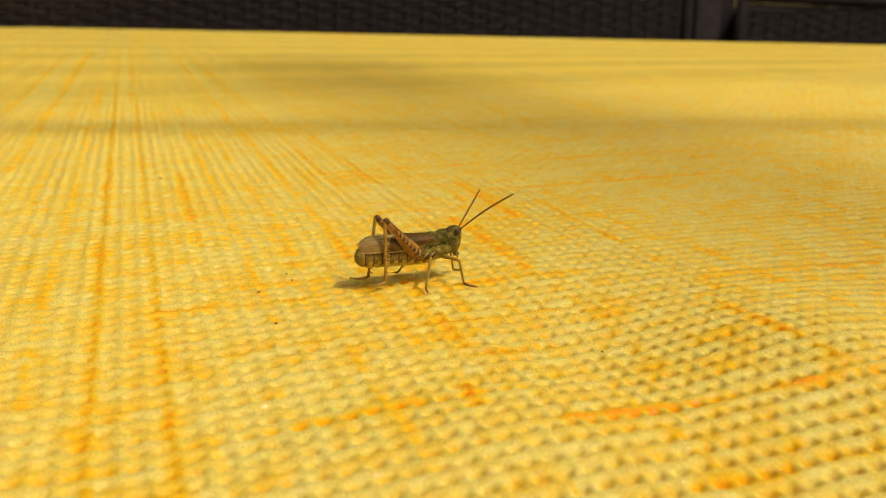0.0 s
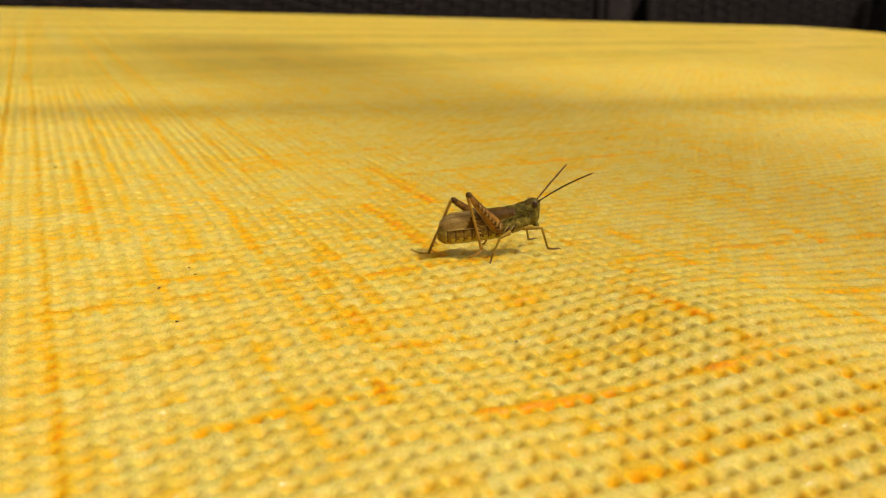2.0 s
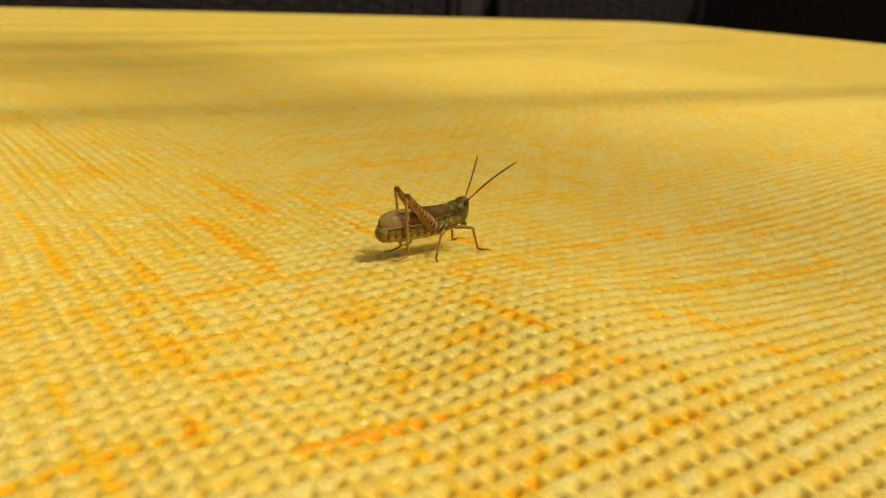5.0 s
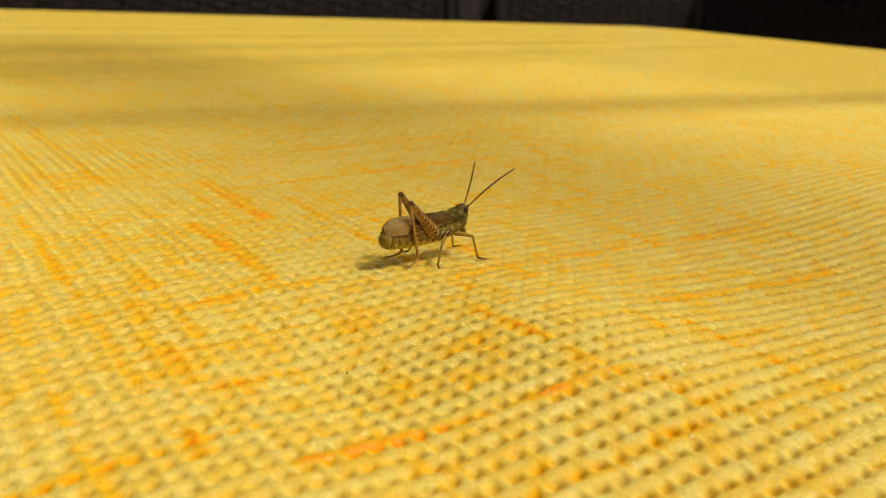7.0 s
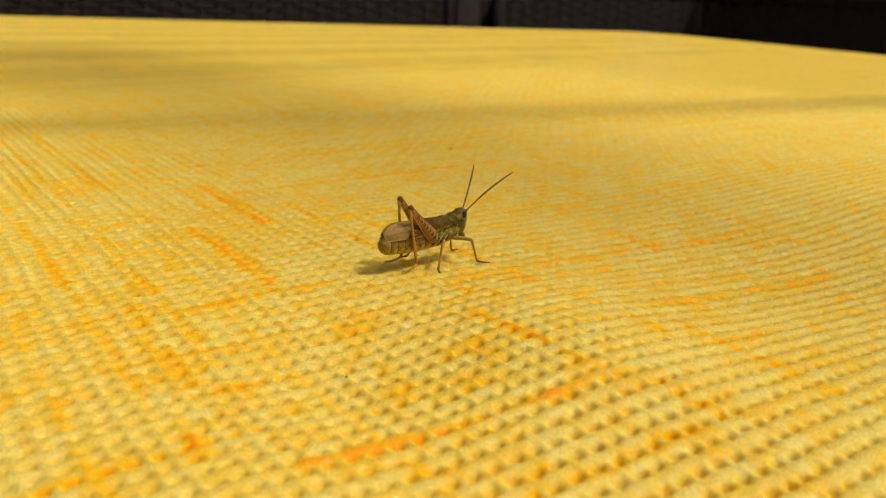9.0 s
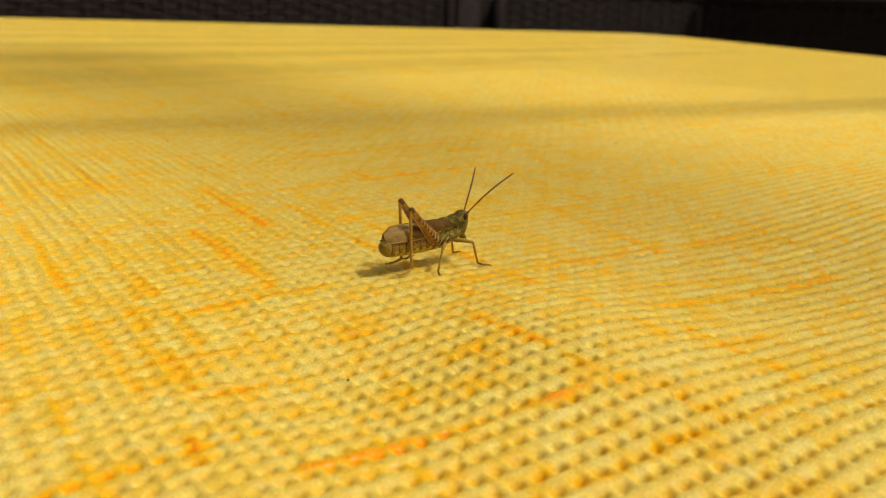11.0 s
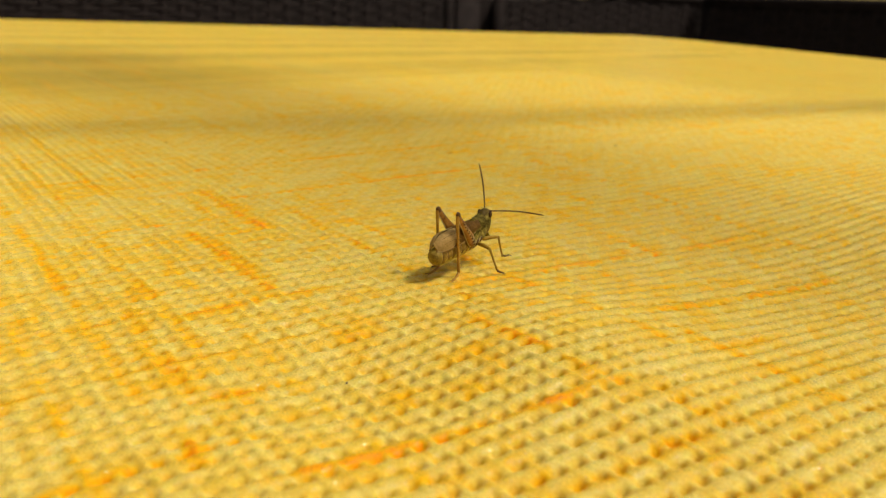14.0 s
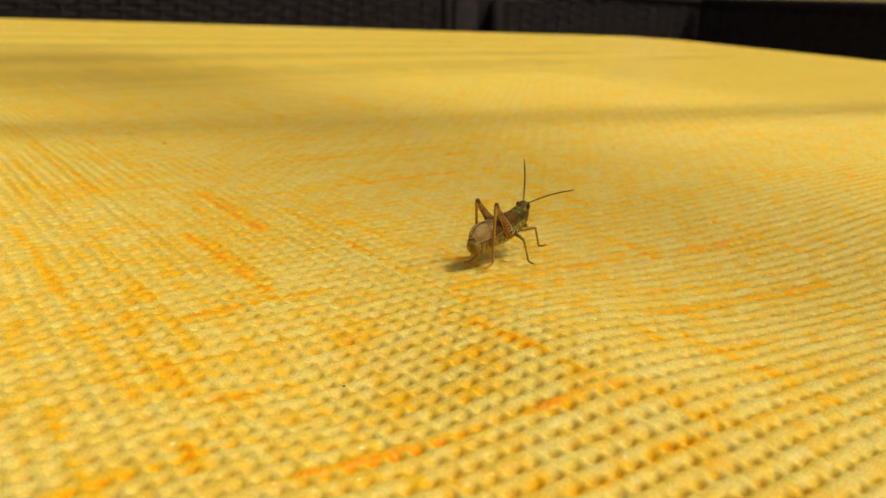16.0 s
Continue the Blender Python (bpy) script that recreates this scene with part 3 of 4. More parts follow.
def build_shade_tree():
    """An unseen tree, added for its shade: the bough hangs over the patio and its shade lies in a soft slanting strip
    across the cloth.
    """
    rng = random.Random(21)
    h = 2.6
    way = [Vector((x, y, 0)) + UP * h for x, y in ((0.035, 0.62), (0.045, 0.47), (0.055, 0.32), (0.070, 0.20), (0.068, 0.10), (0.066, 0.03), (0.085, -0.04), (0.115, -0.11))]
    base = Vector((5.6, -2.6, -0.72))
    tree = thing("tree", Matrix.Translation(base), "unseen tall broad-leaved tree, added so that its thin bough shades the cloth", "tree")
    bm = bmesh.new()
    fork = Vector((5.6, -2.55, 2.6))
    add_tube(bm, [Vector((0, 0, 0)), Vector((0.04, 0.0, 1.6)), fork - base, Vector((0.5, -0.3, 6.6))], [0.20, 0.16, 0.11, 0.03], 12, up=Vector((0, 1, 0)))
    part("trunk", bm, M_BARK, tree)
    bm = bmesh.new()
    line_pts = [fork, fork.lerp(way[-1], 0.5) + Vector((0, 0, 0.2))] + way[::-1]
    add_tube(bm, [p - base for p in line_pts], [0.035, 0.022, 0.012, 0.011, 0.010, 0.009, 0.008, 0.007, 0.006, 0.004], 8)
    part("limb", bm, M_BARK, tree)
    bm = bmesh.new()

    def leaf(at, size):
        r = Euler((rng.uniform(-0.7, 0.7), rng.uniform(-0.7, 0.7), rng.uniform(0, 6.28))).to_matrix()
        ring = [(0, 0), (0.30, 0.22), (0.62, 0.24), (1.0, 0.0), (0.62, -0.24), (0.30, -0.22)]
        vs = [bm.verts.new(at + r @ Vector((x * size, y * size, 0.08 * size * abs(y) * 4))) for x, y in ring]
        bm.faces.new((vs[0], vs[1], vs[2], vs[3]))
        bm.faces.new((vs[0], vs[3], vs[4], vs[5]))

    # leaves even along the bough, sparser and wider spread towards the trunk
    spans = [(way[k + 1] - way[k]).length * (1.0 if k < 5 else 0.55) for k in range(len(way) - 1)]
    for k in range(2500):
        d, j, side = (k + rng.random()) / 2500 * sum(spans) * 0.9999, 0, (k * 0.61803 + 0.004) % 1.0 * 0.98 + 0.01
        while d > spans[j]:
            d, j = d - spans[j], j + 1
        p = way[j].lerp(way[j + 1], d / spans[j])
        leaf(p + Vector((math.log(side / (1 - side)) * (0.024 if j < 5 else 0.034), rng.gauss(0, 0.03), rng.uniform(-0.10, 0.10))) - base, rng.uniform(0.009, 0.016))
    for k in range(1500):
        q = Vector((rng.gauss(0, 0.9), rng.gauss(0, 0.9), rng.gauss(0, 0.9)))
        leaf(Vector((0.5, -0.4, 6.9)) + q * 0.75, rng.uniform(0.05, 0.09))
    crown = part("crown", bm, M_LEAF, tree, smooth=False)
    tagged(crown, kind="stuff")


build_shade_tree()

# ---------------------------------------------------------------- the grasshopper (lengths in centimetres, x ahead, z from the ground)
CM = 0.01


def cm(x, y, z):
    return Vector((x * CM, y * CM, (z - 0.6) * CM))


def ring_body(stations, sides=20):
    """A lofted body: stations of x, centre z, half width, half height up, half height down."""
    bm = bmesh.new()
    rings = []
    for x, zc, w, hu, hd in stations:
        ring = []
        for n in range(sides):
            a = 2 * math.pi * n / sides
            c, s = math.cos(a), math.sin(a)
            ring.append(bm.verts.new(cm(x, w * c, zc + (hu if s > 0 else hd) * s)))
        rings.append(ring)
    for a, b in zip(rings, rings[1:]):
        for n in range(sides):
            bm.faces.new((a[n], a[(n + 1) % sides], b[(n + 1) % sides], b[n]))
    bm.faces.new(rings[0])
    bm.faces.new(list(reversed(rings[-1])))
    return bm


def lerp_table(table, x):
    for (xa, *a), (xb, *b) in zip(table, table[1:]):
        if xa <= x <= xb:
            f = (x - xa) / (xb - xa)
            return [p + (q - p) * f for p, q in zip(a, b)]
    return list(table[-1][1:])


def ellipsoid(bm, at, rx, ry, rz, tilt=0.0, segs=16):
    m = Matrix.Translation(at) @ Euler((0, radians(tilt), 0)).to_matrix().to_4x4() @ Matrix.Diagonal((rx * CM, ry * CM, rz * CM, 1))
    bmesh.ops.create_uvsphere(bm, u_segments=segs, v_segments=segs // 2 + 2, radius=1, matrix=m)


HIP = (0.16, 0.14, 0.58)
FEMUR, TIBIA = 1.0, 1.10


def hind_pose(side, up):
    """The femur's pose in the insect: x along it from hip to knee; up: degrees over the horizontal, backwards."""
    return Matrix.Translation(cm(HIP[0], side * HIP[1], HIP[2])) @ pose(0, 0, 0, 0, 0, 180 + side * -7) @ pose(0, 0, 0, 0, -up, 0)


def tibia_pose(up, swing):
    """The tibia's pose in the femur's space: x along it; swing: degrees ahead of straight down."""
    return Matrix.Translation((FEMUR * CM, 0, 0)) @ pose(0, 0, 0, 0, up + 90 + swing, 0)


def antenna_pose(side, out, up):
    return Matrix.Translation(cm(0.90, side * 0.05, 1.02)) @ pose(0, 0, 0, 0, 0, side * out) @ pose(0, 0, 0, 0, -up, 0)


def build_grasshopper():
    g = thing("grasshopper", pose(0.0040, 0.0106, 0.005, 0, 0, 5), "small olive-brown grasshopper standing on the yellow tablecloth", "grasshopper")
    # abdomen: overlapping rings, brown above and straw below, with dark marks along the side
    outline = [(-1.00, 0.60, 0.05, 0.05, 0.05), (-0.98, 0.60, 0.095, 0.10, 0.105), (-0.91, 0.595, 0.135, 0.145, 0.16), (-0.78, 0.59, 0.152, 0.165, 0.185),
               (-0.45, 0.59, 0.155, 0.175, 0.19), (0.0, 0.59, 0.15, 0.185, 0.185), (0.35, 0.60, 0.145, 0.18, 0.17)]
    st = []
    count = 9
    for k in range(count):
        x0, x1 = -1.00 + 1.35 * k / count, -1.00 + 1.35 * (k + 1) / count
        for f, grow in ((0.0, 0.955), (0.12, 1.0), (0.5, 1.015), (0.9, 1.03), (0.985, 1.02)):
            x = x0 + (x1 - x0) * f
            zc, w, hu, hd = lerp_table(outline, x)
            st.append((x, zc, w * grow, hu * grow, hd * grow))
    bm = ring_body(st, 24)
    for f in bm.faces:
        c = f.calc_center_median()
        zc = lerp_table(outline, max(-0.999, min(0.349, c.x / CM)))[0]
        dz = c.z / CM + 0.6 - zc
        seg, along = divmod((c.x / CM + 1.00) / 1.35 * count, 1)
        f.material_index = 3 if seg < 1 else (2 if dz > -0.13 and along < 0.18 else (0 if dz > (-0.11 if along < 0.5 else -0.07) else 1))
    part("abdomen", bm, [M_TERGITE, M_BELLY, M_KNEE, M_TIP], g, "straw-yellow banded abdomen")
    # tail plates and cerci
    for s in (-1, 1):
        bm = bmesh.new()
        add_tube(bm, [cm(-0.92, s * 0.07, 0.72), cm(-0.945, s * 0.08, 0.71), cm(-0.96, s * 0.082, 0.715)], [0.018 * CM, 0.013 * CM, 0.005 * CM], 8)
        part("cercus", bm, M_TERGITE, g)
    # thorax with its side plates
    bm = ring_body([(0.10, 0.61, 0.12, 0.16, 0.15), (0.16, 0.62, 0.155, 0.21, 0.18), (0.32, 0.64, 0.168, 0.23, 0.185), (0.36, 0.645, 0.162, 0.225, 0.18),
                    (0.50, 0.67, 0.164, 0.22, 0.185), (0.54, 0.68, 0.158, 0.215, 0.18), (0.68, 0.72, 0.14, 0.20, 0.17), (0.74, 0.74, 0.11, 0.15, 0.14)], 24)
    part("thorax", bm, M_THORAX, g, "mottled olive thorax")
    # pale side bars over the leg roots
    for s in (-1, 1):
        for x, z, l in ((0.23, 0.60, 0.15), (0.35, 0.61, 0.13)):
            bm = bmesh.new()
            add_tube(bm, [cm(x - 0.05, s * 0.160, z - l / 2), cm(x, s * 0.172, z), cm(x + 0.07, s * 0.150, z + l / 2)], [0.006 * CM, 0.012 * CM, 0.006 * CM], 6)
            part("pale_bar", bm, M_STRIPE, g, "pale cream side bar")
            bm = bmesh.new()
            add_tube(bm, [cm(x - 0.005, s * 0.160, z - l / 2), cm(x + 0.045, s * 0.170, z), cm(x + 0.115, s * 0.148, z + l / 2)], [0.010 * CM, 0.020 * CM, 0.010 * CM], 6)
            part("dark_bar", bm, M_KNEE, g, "black side bar")
    # pronotum saddle with keels
    bm = bmesh.new()
    rows = []
    for k in range(11):
        x = 0.26 + 0.50 * k / 10
        top = 0.965 + 0.085 * (k / 10) ** 1.1 + 0.012 * math.sin(k * 1.3)
        w = 0.155 - 0.02 * k / 10
        row = []
        for n in range(17):
            a = math.pi * (n / 16 * 1.16 - 0.58)
            keel = 0.014 if n in (8, 4, 12) else 0.0
            row.append(bm.verts.new(cm(x, (w + keel * 0.4) * math.sin(a), top - 0.30 * (1 - math.cos(a)) ** 0.9 * 0.72 + keel)))
        rows.append(row)
    for a, b in zip(rows, rows[1:]):
        for n in range(16):
            bm.faces.new((a[n], b[n], b[n + 1], a[n + 1]))
    bmesh.ops.solidify(bm, geom=bm.faces[:], thickness=0.012 * CM)
    part("pronotum", bm, M_THORAX, g, "dark olive keeled neck shield")
    # head: slanted face, paler below
    bm = ring_body([(0.60, 0.80, 0.10, 0.17, 0.18), (0.65, 0.82, 0.12, 0.215, 0.22), (0.74, 0.84, 0.132, 0.245, 0.26), (0.82, 0.86, 0.130, 0.235, 0.28),
                    (0.875, 0.89, 0.108, 0.185, 0.28), (0.915, 0.92, 0.078, 0.135, 0.25), (0.94, 0.95, 0.045, 0.07, 0.14)], 24)
    for f in bm.faces:
        c = f.calc_center_median()
        z = c.z / CM + 0.6
        f.material_index = 1 if z < 0.74 or c.x / CM > 0.915 and z < 0.9 else (0 if z > 1.0 else 2)
    part("head", bm, [M_HEAD, M_FACE, M_THORAX], g, "olive head with a paler slanted face")
    bm = bmesh.new()
    ellipsoid(bm, cm(0.86, 0, 0.575), 0.07, 0.075, 0.05, 20)
    part("mouthparts", bm, M_FACE, g)
    for s in (-1, 1):
        bm = bmesh.new()
        ellipsoid(bm, cm(0.818, s * 0.120, 0.985), 0.050, 0.030, 0.066, -14, 20)
        part("eye", bm, M_EYE, g, "dark reddish-brown eye")
        bm = bmesh.new()
        add_tube(bm, [cm(0.84, s * 0.06, 0.60), cm(0.87, s * 0.09, 0.53), cm(0.84, s * 0.085, 0.49)], [0.016 * CM, 0.014 * CM, 0.008 * CM], 6)
        part("palp", bm, M_FACE, g)
    # antennae, ringed, slightly thicker at the tip
    feelers = {}
    for s, length in ((-1, 1.15), (1, 1.02)):
        bm = bmesh.new()
        pts, rad = [], []
        n = 46
        for k in range(n + 1):
            f = k / n
            pts.append(Vector((length * f * CM, s * -0.045 * CM * math.sin(f * 2.2), 0.030 * CM * math.sin(f * math.pi))))
            r = 0.0120 + 0.004 * math.sin(f * math.pi) if f > 0.03 else 0.024
            rad.append((r * (0.86 if k % 2 else 1.04)) * CM * (1.0 if f < 0.96 else 0.6))
        add_tube(bm, pts, rad, 8)
        feelers[s] = part("antenna", bm, M_ANTENNA, g, "thin brown antenna", antenna_pose(s, 30, 38))
    # wings, folded like a roof, the tips rounded and paler
    for s in (-1, 1):
        bm = bmesh.new()
        rows = []
        n, q = 40, 11
        for k in range(n + 1):
            f = k / n
            x = 0.44 - 1.385 * f
            wide = 0.126 + 0.046 * math.sin(min(1, f * 1.1) * math.pi * 0.8)
            drop = 0.125 + 0.055 * math.sin(f * math.pi * 0.95) ** 2 + 0.08 * f * f
            if f > 0.82:
                e = math.sqrt(max(0.0, 1 - ((f - 0.82) / 0.18) ** 2))
                wide, drop = wide * (0.12 + 0.88 * e), drop * (0.10 + 0.90 * e)
            top = 0.970 + 0.01 * math.sin(f * math.pi) - (0.14 * max(0, (f - 0.80) / 0.20) ** 2)
            row = []
            for m in range(q + 1):
                a = m / q * radians(112)
                vein = 0.004 * (1 if m % 3 == 1 else 0) * math.sin(math.pi * min(1, f * 1.2))
                row.append(bm.verts.new(cm(x, s * (0.006 + (wide + vein) * math.sin(a) + 0.006 * m / q), top - drop * (1 - math.cos(a)) + (0.003 if s > 0 else 0))))
            rows.append(row)
        rim = {m: [row[m].co.copy() for row in rows] for m in (4, 7, q)}
        for a, b in zip(rows, rows[1:]):
            for m in range(q):
                fc = bm.faces.new((a[m], b[m], b[m + 1], a[m + 1]))
                fc.material_index = 1 if a[m].co.x / CM > -0.30 - 0.02 * m else 0
        bmesh.ops.solidify(bm, geom=bm.faces[:], thickness=0.010 * CM)
        wing = part("wing", bm, [M_WING, M_WING_ROOT], g, "tan folded forewing with a rounded tip")
        # veins: a pale rim along the lower edge and two lines over the blade
        for m, r in ((q, 0.006), (7, 0.0025), (4, 0.0025)):
            bm = bmesh.new()
            add_tube(bm, [p + Vector((0, s * 0.006 * CM, 0.002 * CM)) for p in rim[m][6:37:2]], [r * CM] * 16, 5)
            part("vein", bm, M_VEIN if m == q else M_WING_ROOT, wing)
    # hind legs
    legs = {}
    for s in (-1, 1):
        bm = bmesh.new()
        prof = [(0.0, 0.055), (0.05, 0.105), (0.14, 0.132), (0.28, 0.128), (0.42, 0.108), (0.56, 0.084), (0.70, 0.068), (0.82, 0.060), (0.91, 0.058)]
        pts = [Vector((x * CM, 0, -0.01 * CM * math.sin(x * 3))) for x, _ in prof]
        rings = add_tube(bm, pts, [r * 0.90 * CM for _, r in prof], 12, squash=0.5)
        leg = part("hind_leg", bm, M_FEMUR, g, "thick brown jumping leg folded high", hind_pose(s, 46))
        legs[s] = leg
        # pale herringbone ribs on the outer face
        for k in range(14):
            x = 0.07 + 0.046 * k
            h = (0.112 - 0.0052 * k) * 0.92
            y = s * -(0.063 - 0.0027 * k)
            bm = bmesh.new()
            add_tube(bm, [Vector(((x + 0.055) * CM, y * 0.62 * CM, h * 0.76 * CM)), Vector((x * CM, y * 1.04 * CM, -0.008 * CM)), Vector(((x + 0.055) * CM, y * 0.62 * CM, -h * 0.80 * CM))],
                     [0.009 * CM, 0.018 * CM, 0.009 * CM], 5)
            part("rib", bm, M_STRIPE if k % 2 == 0 else M_KNEE, leg)
        # dark ridge along the upper edge, pale one below
        for z, mat_r in ((0.93, M_KNEE), (-0.93, M_STRIPE)):
            bm = bmesh.new()
            add_tube(bm, [Vector((x * CM, 0, (r * 0.90 * z - 0.01 * math.sin(x * 3)) * CM)) for x, r in prof[1:]], [0.013 * CM] * 8, 6)
            part("ridge", bm, mat_r, leg)
        bm = bmesh.new()
        ellipsoid(bm, Vector((0.95 * CM, 0, 0.006 * CM)), 0.074, 0.040, 0.058)
        part("knee", bm, M_KNEE, leg, "dark brown knee")
        bm = bmesh.new()
        add_tube(bm, [Vector((x * CM, 0, 0)) for x in (0, 0.05, 0.3, 0.7, 1.0, TIBIA - 0.06, TIBIA)],
                 [r * CM for r in (0.024, 0.033, 0.027, 0.025, 0.026, 0.031, 0.026)], 9)
        for k in range(8):
            x = (0.45 + 0.08 * k) * CM
            for y in (-1, 1):
                add_tube(bm, [Vector((x, y * 0.015 * CM, -0.02 * CM)), Vector((x + 0.028 * CM, y * 0.042 * CM, -0.085 * CM))], [0.009 * CM, 0.002 * CM], 5, up=Vector((0, 1, 0)))
        # foot: three joints and two claws
        e = Vector((TIBIA * CM, 0, 0))
        add_tube(bm, [e, e + Vector((0.035, 0, 0.08)) * CM, e + Vector((0.05, 0, 0.17)) * CM, e + Vector((0.055, 0, 0.27)) * CM],
                 [0.026 * CM, 0.024 * CM, 0.020 * CM, 0.018 * CM], 8, up=Vector((0, 1, 0)))
        for y in (-1, 1):
            add_tube(bm, [e + Vector((0.055, 0, 0.27)) * CM, e + Vector((0.04, y * 0.03, 0.31)) * CM, e + Vector((0.065, y * 0.04, 0.335)) * CM],
                     [0.010 * CM, 0.008 * CM, 0.002 * CM], 5, up=Vector((0, 1, 0)))
        tib = part("tibia", bm, M_TIBIA, leg, "thin amber spined shin and foot", tibia_pose(46, 0))
        legs[s, "tibia"] = tib
    # fore and middle legs
    for s in (-1, 1):
        for kind, pts in (("fore_leg", ((0.56, 0.11, 0.56), (0.68, 0.22, 0.57), (0.84, 0.34, 0.55), (0.93, 0.40, 0.15), (1.12, 0.48, 0.115))),
                          ("middle_leg", ((0.34, 0.13, 0.54), (0.26, 0.24, 0.53), (0.14, 0.36, 0.50), (-0.03, 0.50, 0.15), (-0.06, 0.60, 0.115)))):
            root = cm(pts[0][0], s * pts[0][1], pts[0][2])
            v = [cm(x, s * y, z) - root for x, y, z in pts]
            bm = bmesh.new()
            add_tube(bm, [v[0], v[0].lerp(v[1], 0.4), v[1], v[1].lerp(v[2], 0.6), v[2]], [r * CM for r in (0.028, 0.040, 0.038, 0.032, 0.027)], 8)
            leg = part(kind, bm, M_SHANK, g, "thin olive walking leg", Matrix.Translation(root))
            legs[s, kind] = leg
            bm = bmesh.new()
            add_tube(bm, [v[2], v[2].lerp(v[3], 0.15), v[2].lerp(v[3], 0.6), v[3]], [r * CM for r in (0.025, 0.022, 0.019, 0.020)], 8, up=Vector((0, 1, 0)))
            part("tibia", bm, M_SHANK, leg)
            bm = bmesh.new()
            mid = v[3].lerp(v[4], 0.5) - Vector((0, 0, 0.012 * CM))
            add_tube(bm, [v[3], mid, v[4]], [0.022 * CM, 0.019 * CM, 0.015 * CM], 7)
            for y in (-1, 1):
                fw = (v[4] - v[3]).normalized()
                sd = fw.cross(Vector((0, 0, 1)))
                add_tube(bm, [v[4], v[4] + (fw * 0.03 + sd * y * 0.03) * CM, v[4] + (fw * 0.06 + sd * y * 0.03) * CM - Vector((0, 0, 0.015 * CM))], [0.009 * CM, 0.007 * CM, 0.002 * CM], 5)
            part("tarsus", bm, M_TARSUS, leg)
    return g, legs, feelers


hopper, hopper_legs, hopper_feelers = build_grasshopper()


# ---------------------------------------------------------------- grit on the cloth
def build_specks():
    rng = random.Random(4)
    spots = [(-0.0296, -0.0222), (-0.0735, 0.0197), (-0.0669, 0.0244), (0.0968, 0.0752), (-0.0673, 0.0282), (-0.073, 0.004),
             (-0.064, 0.31), (-0.0605, 0.285), (0.004, 0.165), (0.045, 0.13), (0.13, 0.088), (0.075, 0.105), (-0.086, 0.125)]
    for x, y in spots:
        bm = bmesh.new()
        bmesh.ops.create_icosphere(bm, subdivisions=1, radius=0.00019)
        far = 1.0 + 2.2 * max(0, y)
        for v in bm.verts:
            v.co = Vector((v.co.x * 1.5, v.co.y * 0.8, v.co.z * 0.7)) * (0.75 + 0.5 * rng.random()) * far
        ob = new("speck", finish("speck", bm, M_SPECK))
        ob.matrix_basis = pose(x, y, float(surface(np.float64(x), np.float64(y))) + 0.00012, 0, 0, rng.uniform(0, 180))
        tagged(ob, "tiny dark speck of grit on the cloth", "grit", "grit on the cloth")


build_specks()


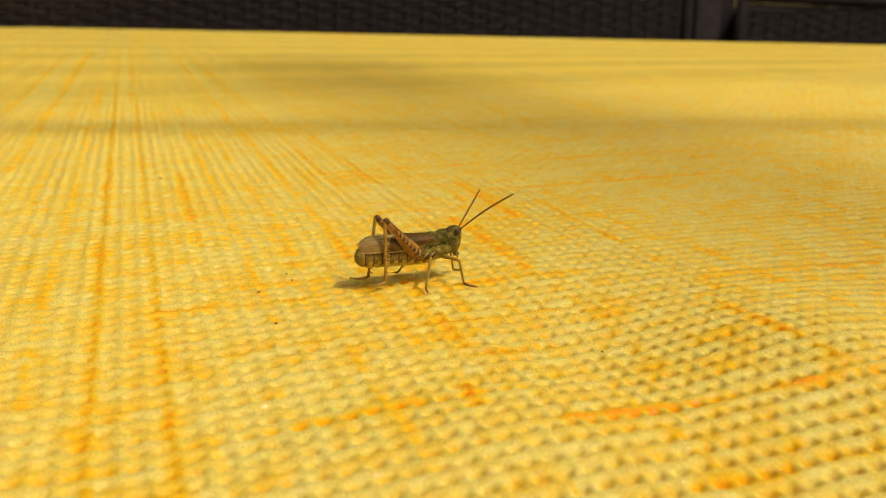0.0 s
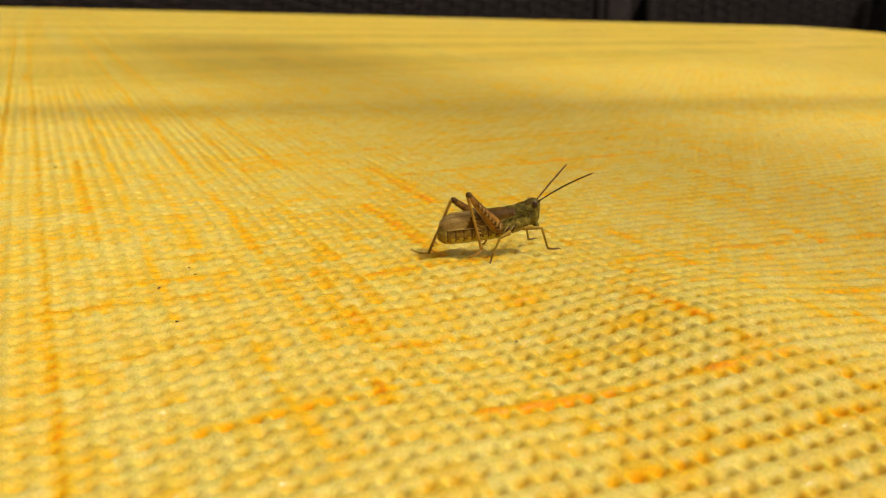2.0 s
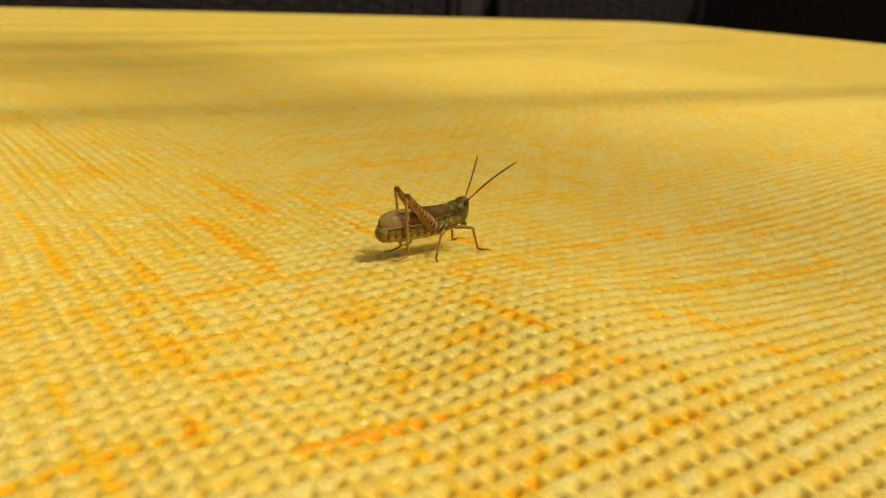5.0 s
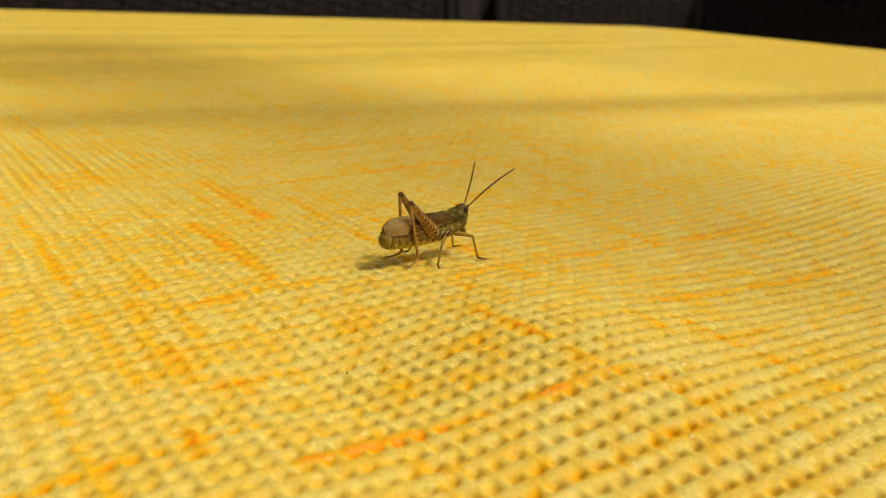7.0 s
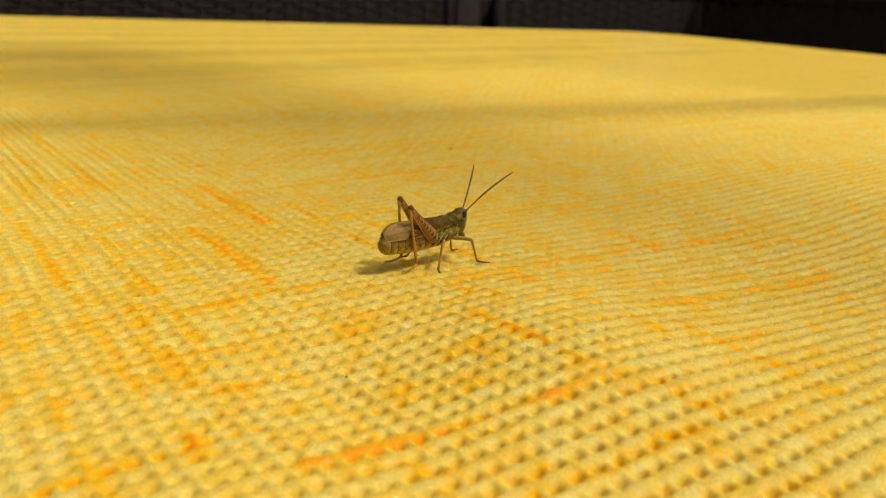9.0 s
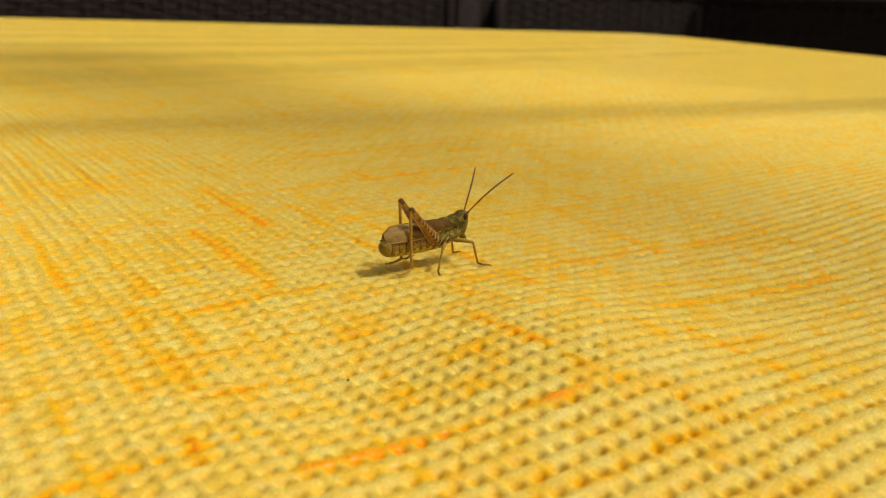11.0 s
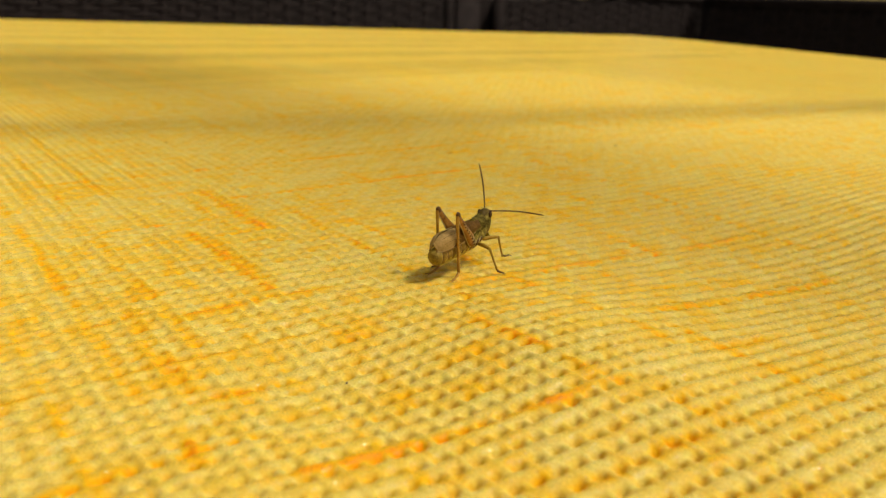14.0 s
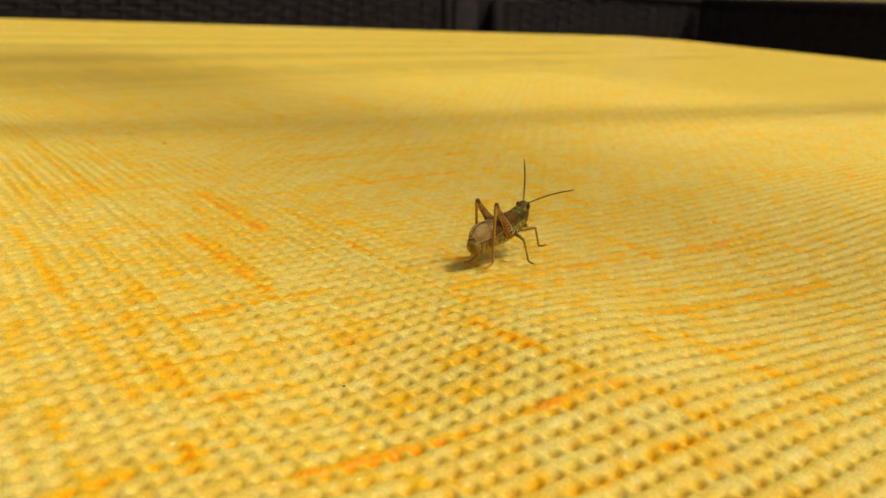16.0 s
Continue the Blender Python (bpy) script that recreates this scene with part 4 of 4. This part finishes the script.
def motions():
    body = [  # seconds, x, y in centimetres, yaw, pitch
        (0.0, -4.74, 1.50, -1.0, -2.0), (0.2, -4.60, 1.50, -1.5, -4.0), (0.5, -4.10, 1.24, 6.2, -1.9), (0.7, -3.85, 1.40, 12.0, -1.1), (1.0, -3.38, 1.33, 2.2, -2.0),
        (1.2, -3.14, 1.38, -9.0, 0.5), (1.5, -2.48, 1.16, -10.0, 0.1), (1.8, -2.05, 1.28, -10.0, 3.8), (2.0, -1.59, 1.22, -11.5, 3.6), (2.3, -1.18, 1.13, -7.2, 4.1),
        (2.7, -0.64, 1.23, -8.0, 3.4), (3.1, -0.57, 1.28, -2.4, 0.3), (3.5, -0.35, 1.00, 2.0, -2.4), (4.0, 0.35, 1.03, -0.5, -1.8), (4.5, 0.33, 0.98, -1.5, -1.2), (7.0, 0.40, 1.03, 3.2, -2.3),
        (8.0, 0.36, 1.00, 3.7, -1.5), (9.0, 0.38, 1.01, 3.8, -1.6), (11.3, 0.39, 1.04, 3.3, -1.5), (12.5, 0.40, 1.06, 2.9, -1.4), (13.3, 0.40, 1.06, 2.9, -1.4),
        (13.5, 0.31, 0.62, 18.0, -4.6), (13.65, 0.56, 0.44, 15.2, -3.3), (13.8, 0.80, 0.53, 16.0, -2.2), (14.0, 0.95, 0.66, 23.0, 1.2), (14.2, 0.98, 0.67, 24.5, 1.8),
        (14.5, 1.11, 0.70, 21.0, 2.6), (15.0, 1.03, 0.68, 26.5, 3.0), (15.2, 1.02, 0.63, 26.0, 1.6), (15.5, 1.59, 0.69, 19.7, 0.3), (15.7, 1.69, 0.67, 20.7, 1.7), (16.0, 2.10, 0.93, 18.8, 2.3)]
    walk(hopper, [(t, pose(x * CM, y * CM, 0.005, 0, -p, yaw)) for t, x, y, yaw, p in body])
    hind = [  # seconds; femur and shin of the right leg, then of the left
        (0.0, 46, 2, 42, -6), (0.2, 47, 4, 42, -12), (0.5, 45, 16, 38, -26), (0.7, 47, 4, 50, -4), (1.0, 53, 12, 45, 0), (1.2, 50, 10, 44, -20), (1.5, 44, -13, 44, 10), (1.8, 50, 8, 44, -18),
        (2.0, 51, 12, 36, -26), (2.3, 51, -9, 45, 12), (2.7, 52, 4, 42, 6), (3.1, 50, 0, 43, 5), (3.5, 55, 0, 42, 5), (4.5, 46, 2, 47, 8), (7.0, 45, 13, 51, 4), (8.0, 48, 13, 53, 4),
        (9.0, 46, 11, 52, 4), (11.3, 46, 2, 52, 3), (12.5, 47, -3, 52, 3), (13.3, 47, -2, 52, 3), (13.5, 46, 4, 50, -14), (13.65, 46, 6, 50, -16), (13.8, 46, 6, 50, 2), (14.5, 50, -4, 48, 0),
        (15.2, 50, 0, 50, -6), (15.4, 49, 4, 47, -36), (15.5, 48, 5, 46, -34), (15.7, 48, 0, 52, 0), (16.0, 49, -6, 50, 0)]
    for side, a in ((-1, 1), (1, 3)):
        walk(hopper_legs[side], [(r[0], hind_pose(side, r[a])) for r in hind])
        walk(hopper_legs[side, "tibia"], [(r[0], tibia_pose(r[a], r[a + 1])) for r in hind])
    feel = [  # seconds; out and up of the right antenna, then of the left
        (0.0, 20, 36, 46, 34), (0.2, 14, 36, 50, 32), (0.5, 23, 39, 36, 38), (0.9, 26, 34, 37, 36), (1.0, 32, -6, 38, 33), (1.1, 30, -2, 38, 34), (1.3, 20, 24, 38, 36), (1.5, 14, 30, 38, 36),
        (2.0, 34, 29, 32, 30), (2.3, 23, 30, 35, 30), (2.7, 23, 33, 38, 41), (3.1, 29, 36, 34, 44), (3.5, 23, 33, 51, 39), (4.5, 31, 39, 42, 42), (7.0, 31, 41, 40, 47),
        (8.0, 29, 40, 38, 47), (12.5, 29, 42, 38, 47), (13.3, 29, 42, 38, 47), (13.5, 24, 32, 38, 44), (13.8, 17, 26, 38, 40), (14.0, 41, -9, 44, 48), (14.2, 24, 32, 44, 50), (14.5, 23, 33, 44, 50),
        (15.2, 23, 31, 41, 46), (15.5, 23, 21, 35, 42), (15.7, 24, 26, 35, 44), (16.0, 26, 6, 35, 45)]
    for side, a in ((-1, 1), (1, 3)):
        walk(hopper_feelers[side], [(r[0], antenna_pose(side, r[a], r[a + 1])) for r in feel])
    step = [  # seconds; turn of the right fore leg and of the right middle leg about their roots
        (0.0, -12, 20), (0.2, -19, 28), (0.5, 20, 12), (0.7, 6, 10), (1.0, 26, -24), (1.2, 24, 4), (1.5, 22, 3), (1.8, 24, 0), (2.0, 28, -16), (2.1, 20, 10), (2.3, 30, -15), (2.7, 24, -4),
        (3.1, 3, -6), (3.5, 8, 12), (4.5, 12, 0), (7.0, -8, -4), (8.0, -5, -2), (12.5, -8, -5), (13.3, -8, -5), (13.5, 10, 24), (13.8, 4, 8), (14.0, 14, 30), (14.5, 14, 30),
        (15.2, 12, 30), (15.5, 14, 46), (15.7, 14, 44), (16.0, 17, 17)]
    for side in (-1, 1):
        for kind, a in (("fore_leg", 1), ("middle_leg", 2)):
            leg = hopper_legs[side, kind]
            root = leg.matrix_basis.translation.copy()
            walk(leg, [(r[0], Matrix.Translation(root) @ pose(0, 0, 0, 0, 0, r[a] if side < 0 else 0.4 * r[a])) for r in step])


motions()
